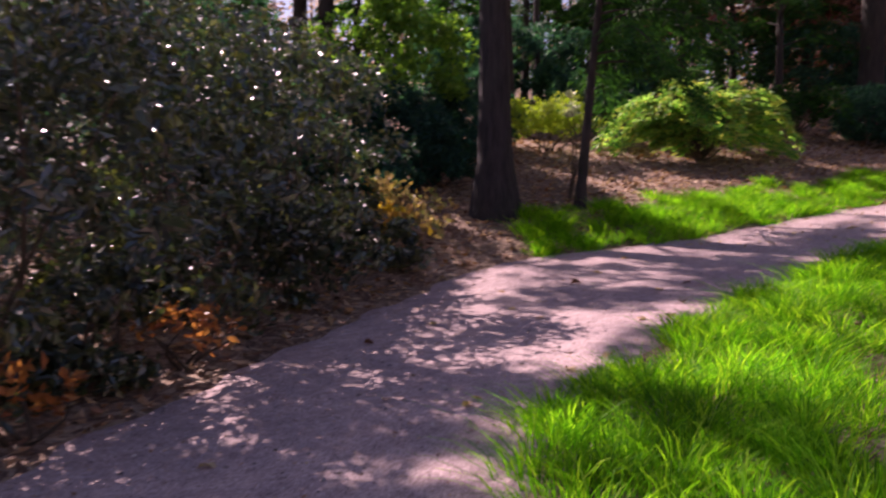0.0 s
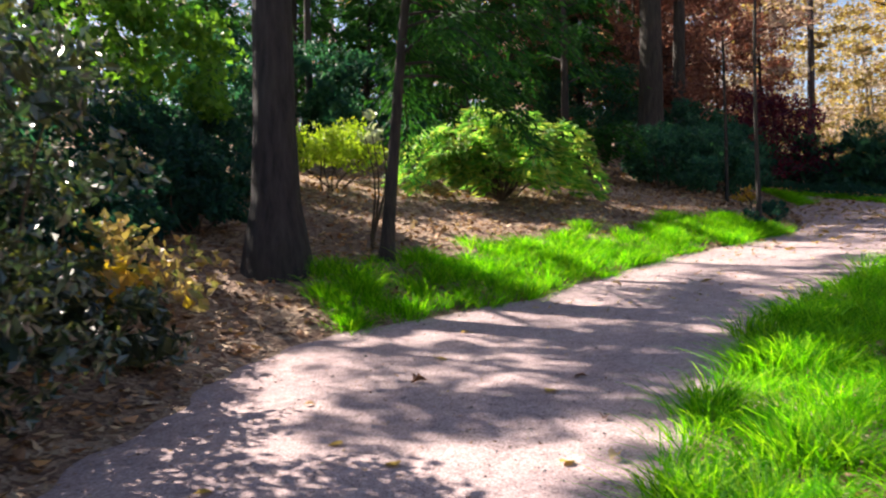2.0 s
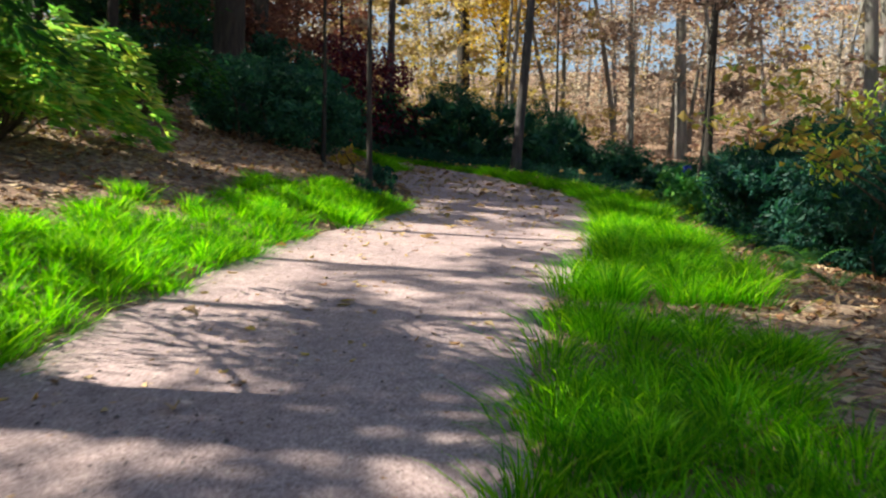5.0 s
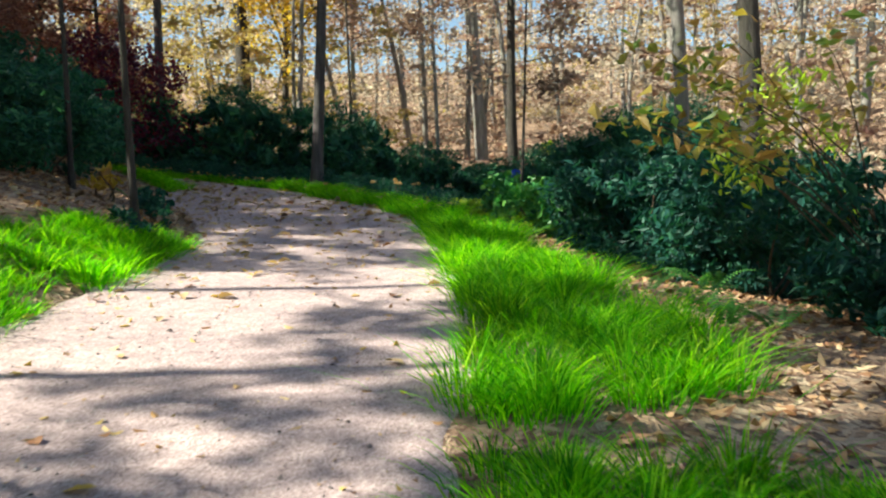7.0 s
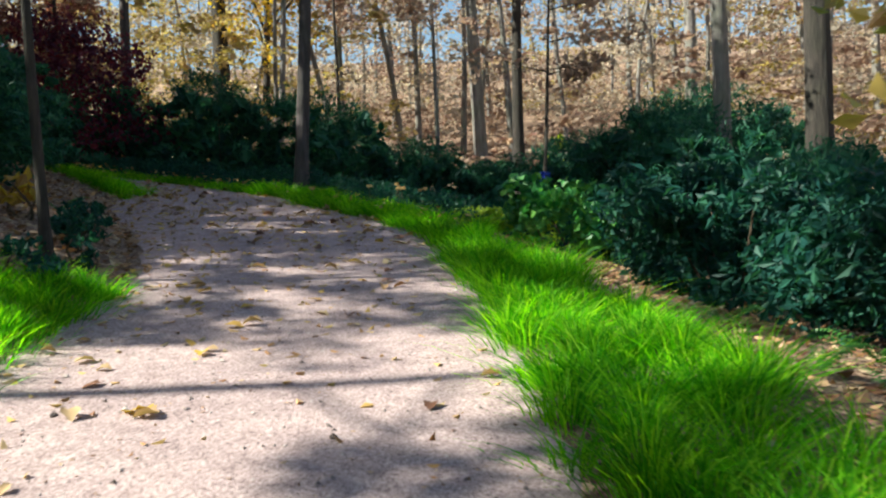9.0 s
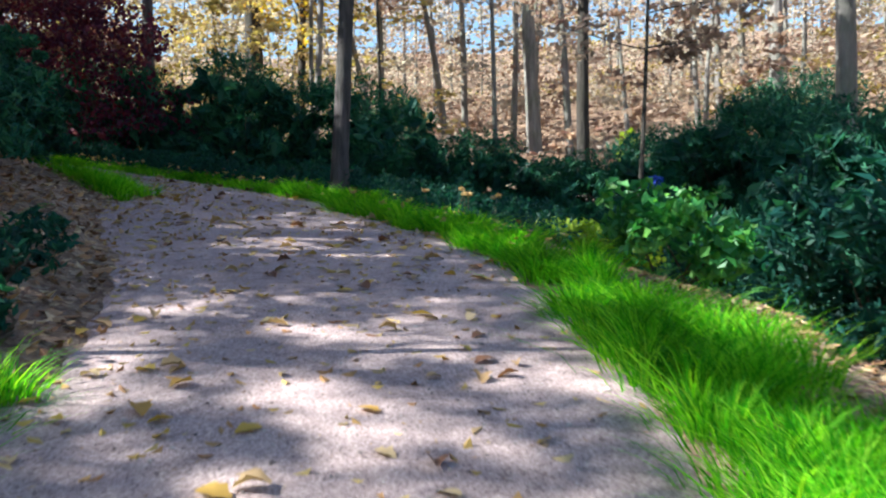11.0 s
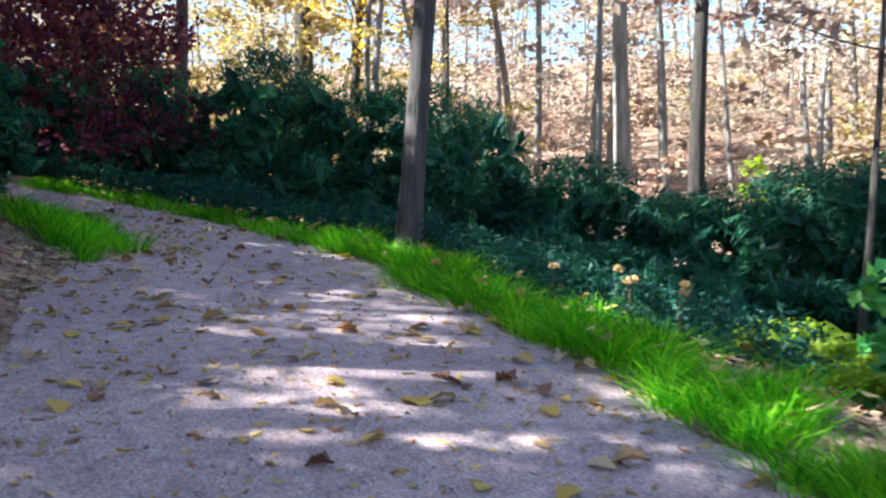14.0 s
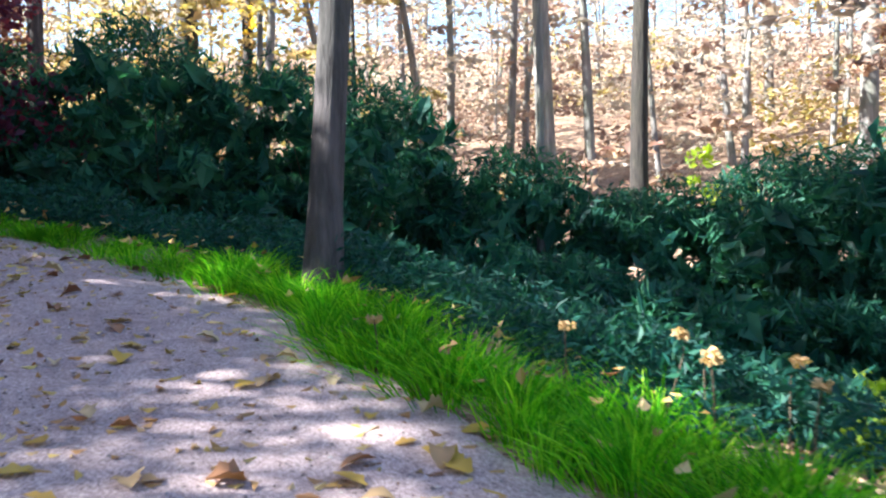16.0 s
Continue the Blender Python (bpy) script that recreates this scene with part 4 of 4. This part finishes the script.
def fern(x, y, length, count, seed):
    r = np.random.default_rng(seed)
    g = ground_z(x, y)
    t = thing("fern", (x, y, g), "green fern with arching fronds on leaf litter", "fern", "ferns")
    for k in range(count):
        a = r.uniform(0, 6.283)
        L = length * r.uniform(0.7, 1.1)
        f = np.linspace(0, 1, 16)
        spine = np.column_stack([x + math.cos(a) * L * f * 0.8, y + math.sin(a) * L * f * 0.8, g + L * (0.95 * f - 0.55 * f**2.2)])
        side = np.array((-math.sin(a), math.cos(a), 0.0))
        verts, faces = [], []
        for i in range(2, 16):
            wl = L * 0.2 * math.sin(math.pi * min(1, 0.15 + f[i] * 0.86))
            for sgn in (-1, 1):
                n = len(verts)
                fw = spine[i] - spine[i - 1]
                verts += [spine[i] - fw * 0.35, spine[i] + sgn * side * wl * 0.5 + fw * 0.35, spine[i] + sgn * side * wl + fw * 0.3 - (0, 0, 0.02), spine[i] + sgn * side * wl * 0.5 - fw * 0.25]
                faces.append((n, n + 1, n + 2, n + 3))
        part("frond", verts, np.array(faces), FERN, t)
    return t


for k, (x, y, L, n) in enumerate([(10.9, 11.5, 0.6, 8), (11.7, 11.9, 0.55, 7), (12.9, 12.1, 0.6, 7), (19.6, 19.0, 0.5, 7), (20.3, 19.6, 0.55, 7), (13.3, 21.3, 0.45, 6), (12.2, 12.5, 0.42, 6), (13.5, 13.3, 0.42, 6), (14.9, 14.4, 0.4, 6), (16.2, 15.6, 0.4, 6), (11.3, 11.2, 0.5, 7), (19.0, 18.7, 0.5, 8), (18.6, 18.2, 0.42, 7), (19.9, 18.6, 0.5, 7), (18.1, 17.6, 0.4, 7), (17.4, 16.6, 0.38, 6)]):
    fern(x, y, L, n, 200 + k)


def seed_stalk(x, y, h, seed):
    g = ground_z(x, y)
    r = np.random.default_rng(seed)
    t = thing("dried_flower", (x, y, g), "dried pale seed head on a thin stalk", "flower", "dried flowers")
    top = np.array((x + r.normal() * 0.05, y + r.normal() * 0.05, g + h))
    part("stalk", *tube(bent((x, y, g - 0.02), top, 6, 0.015, seed), np.linspace(0.006, 0.004, 6), 5), STEM, t, smooth=True)
    pts = clumps([top], [0.045], 26, 0.5, 0.3)
    part("seed_head", *leaves_at(pts, 0.045, 0.6), PALE, t)


for k, (x, y, h) in enumerate([(18.1, 19.95, 0.4), (18.0, 19.4, 0.45), (17.95, 19.2, 0.4), (17.8, 19.15, 0.42), (17.75, 18.7, 0.42), (17.95, 18.85, 0.45), (17.9, 20.95, 0.32)]):
    seed_stalk(x, y, h, 300 + k)

# tall shrub with orange and yellow-green leaves reaching over the slope
g = ground_z(14.1, 10.2)
over = thing("overhanging_shrub", (14.1, 10.2, g), "tall shrub with orange and yellow-green autumn leaves", "shrub")
ends = []
r = np.random.default_rng(12)
for k in range(11):
    end = np.array((r.uniform(9.3, 11.6), r.uniform(11.0, 12.0), r.uniform(2.75, 3.6)))
    line = bent((14.1 + r.normal() * 0.1, 10.2 + r.normal() * 0.1, g - 0.05), end, 9, 0.12, 60 + k)
    line[:, 2] += np.sin(np.linspace(0, np.pi, 9)) * 0.5
    part("branch", *tube(line, np.linspace(0.014, 0.003, 9), 5), STEM, over, smooth=True)
    ends += [line[-1], line[-2], line[-3], line[-4]]
c = clumps(np.array(ends), np.full(len(ends), 0.3), 9, 0.6, 0.1)
part("foliage", *leaves_at(c, 0.14, 0.5, 0.5, 0.4), ORANGE, over)
c = clumps(np.array([(12.1, 11.7, 2.75), (12.2, 11.6, 2.5), (12.6, 11.4, 3.3), (13.0, 11.2, 3.5), (13.3, 11.0, 2.9), (13.6, 10.9, 2.2)]), np.full(6, 0.26), 40, 1.0, 0.1)
part("foliage", *leaves_at(c, 0.12, 0.32, 0.5, 1.0), LIME, over, "hanging yellow-green leaves")
# pale leaves by the young tree
shrub("pale_plant", "slender plant with pale white-green leaves at its top", 2.05, 14.2, 0.22, 0.22, 1.9, WHITE, 64, 0.12, 8, 0.7, 0.8, 3, category="plant", seed=130)

# ---------------- fallen leaves ----------------


def leaf_mesh(name, mat, seed):
    """A curled, lobed dry leaf, 0.1 m long."""
    r = np.random.default_rng(seed)
    n = 7
    f = np.linspace(0, 1, n)
    half = 0.034 * np.sin(np.pi * np.clip(f * 0.92 + 0.04, 0, 1)) * (1 + 0.35 * np.sin(f * 17 + seed)) + 0.002
    curl, cup = r.uniform(0.1, 0.5), r.uniform(0.15, 0.7)
    lift = r.uniform(0.0, 0.5)
    verts = []
    for a, h in zip(f, half):
        zc = 0.03 * curl * math.sin(a * 3.1) + 0.03 * lift * a * a + 0.004
        verts += [(0.1 * (a - 0.5), -h, zc + h * cup), (0.1 * (a - 0.5), 0, zc), (0.1 * (a - 0.5) + 0.004, h * 0.95, zc + h * cup * r.uniform(0.6, 1.3))]
    k = np.arange(n - 1)[:, None] * 3
    return mesh_of(name, verts, np.concatenate([k + (0, 1, 4, 3), k + (1, 2, 5, 4)], 0), mat, True)


KINDS = [(LEAF_TAN, "tan"), (LEAF_YELLOW, "yellow"), (LEAF_YELLOW, "yellow"), (LEAF_TAN, "tan"), (LEAF_BROWN, "brown")]
MESHES = [(leaf_mesh("fallen_leaf", m, 500 + k * 3 + v), n) for k, (m, n) in enumerate(KINDS) for v in range(2)]
r = np.random.default_rng(77)
placed = 0
while placed < 290:
    k = int(r.integers(60, 290))
    f = r.uniform(0.02, 0.98)
    x, y = (lc[k * 620 // 320] * (1 - f) + rc[k * 620 // 320] * f + r.normal(size=2) * 0.15)
    keep = 0.10 + 0.9 * float(soft_step(y, 13.5, 18.5))
    if y < 3 or y > 27 or r.uniform() > keep:
        continue
    m, n = MESHES[int(r.integers(len(MESHES)))]
    ob = tagged(new("fallen_leaf", m), f"dry curled {n} leaf lying on gravel path", "leaf", "leaves on the path")
    s = r.uniform(0.8, 1.35) * (1 + 0.25 * float(soft_step(y, 15, 19)))
    ob.matrix_world = pose(x, y, slope_plane(x, y) + 0.012, r.normal() * 9, r.normal() * 9, r.uniform(0, 360)) @ Matrix.Diagonal((s, s, s * r.uniform(0.7, 1.5), 1))
    placed += 1

# litter on the bank, under the hollies and on the slope
r = np.random.default_rng(78)
n = 60000
p = np.column_stack([r.uniform(-6, 24, n), r.uniform(3, 30, n)])
_, dl, on_left = nearest(p, LEFT_CURVE)
_, dr, left_of_right = nearest(p, RIGHT_CURVE)
p = p[(on_left & (dl < 7.5) & (dl > -0.1)) | (~left_of_right & (dr < 4.5) & (dr > 0.7) & (p[:, 1] < 19.5))]
zz = terrain(p[:, 0], p[:, 1]) + r.uniform(0.01, 0.05, len(p))
v, f = leaves_at(np.column_stack([p, zz]), 0.105, 0.6, 0.25, facing=np.tile((0.0, 0.0, 1.0), (len(p), 1)))
tagged(part("leaf_litter", v, f, FALLEN), "reddish-brown and tan fallen leaves covering the bank", "leaves", kind="stuff")
n = 3200
k = r.integers(330, 560, n)
f = r.uniform(0, 1, (n, 1))
p = lc[k] * (1 - f) + rc[k] * f + r.normal(size=(n, 2)) * 0.05
p = p[r.uniform(size=n) < 0.15 + 0.85 * soft_step(p[:, 1], 15, 19)]
n = len(p)
v, f = leaves_at(np.column_stack([p, slope_plane(p[:, 0], p[:, 1]) + 0.022]), 0.078, 0.6, 0.2, fold=0.4, facing=np.tile((0.0, 0.0, 1.0), (n, 1)))
tagged(part("small_leaves", v, f, FALLEN_GOLD), "many small tan leaves strewn on gravel path", "leaves", kind="stuff")
k = r.integers(225, 285, 190)
way = unit(np.gradient(RIGHT_CURVE, axis=0))[k]
p = RIGHT_CURVE[k] + np.column_stack([way[:, 1], -way[:, 0]]) * r.uniform(0.05, 0.9, (190, 1))
v, f = leaves_at(np.column_stack([p, terrain(p[:, 0], p[:, 1]) + r.uniform(0.12, 0.24, 190)]), 0.1, 0.6, 0.4, facing=np.tile((0.0, 0.0, 1.0), (190, 1)))
tagged(part("verge_leaves", v, f, FALLEN_GOLD), "tan fallen leaves caught in the green verge", "leaves", kind="stuff")
# twigs and crumbs of leaf on the path
n = 5000
k = r.integers(110, 600, n)
f = r.uniform(0, 1, (n, 1))
f = np.where(r.uniform(size=(n, 1)) < 0.45, f**4, f)
p = lc[k] * (1 - f) + rc[k] * f + r.normal(size=(n, 2)) * 0.05
v, f = leaves_at(np.column_stack([p, slope_plane(p[:, 0], p[:, 1]) + 0.018]), 0.03, 0.5, 0.15, facing=np.tile((0.0, 0.0, 1.0), (n, 1)))
tagged(part("leaf_crumbs", v, f, FALLEN), "small brown leaf fragments scattered on gravel", "leaves", kind="stuff")
# loose grit on the packed surface
n = 11000
k = r.integers(120, 560, n)
f = r.uniform(0, 1, (n, 1))
p = lc[k] * (1 - f) + rc[k] * f + r.normal(size=(n, 2)) * 0.05
size = np.exp(r.normal(size=(n, 1)) * 0.4) * 0.0065
yaw = r.uniform(0, 6.283, (n, 1))
c = np.column_stack([p, slope_plane(p[:, 0], p[:, 1]) + 0.012 + 0.012 * bumps(p[:, 0] * 2.1, p[:, 1] * 2.1)])
ring = [c + np.column_stack([np.cos(yaw + a) * size * q, np.sin(yaw + a) * size * q, size * 0.2]) for a, q in ((0, 1.3), (1.4, 0.8), (3.0, 1.2), (4.6, 0.9))]
verts = np.stack(ring + [c + np.column_stack([size * 0.2, size * 0.1, size * 0.9])], 1).reshape(-1, 3)
k = np.arange(n)[:, None] * 5
tagged(part("grit", verts, np.concatenate([k + (a, (a + 1) % 4, 4) for a in range(4)], 0), GRIT), "loose grey and brown grit on packed gravel", "gravel", kind="stuff")
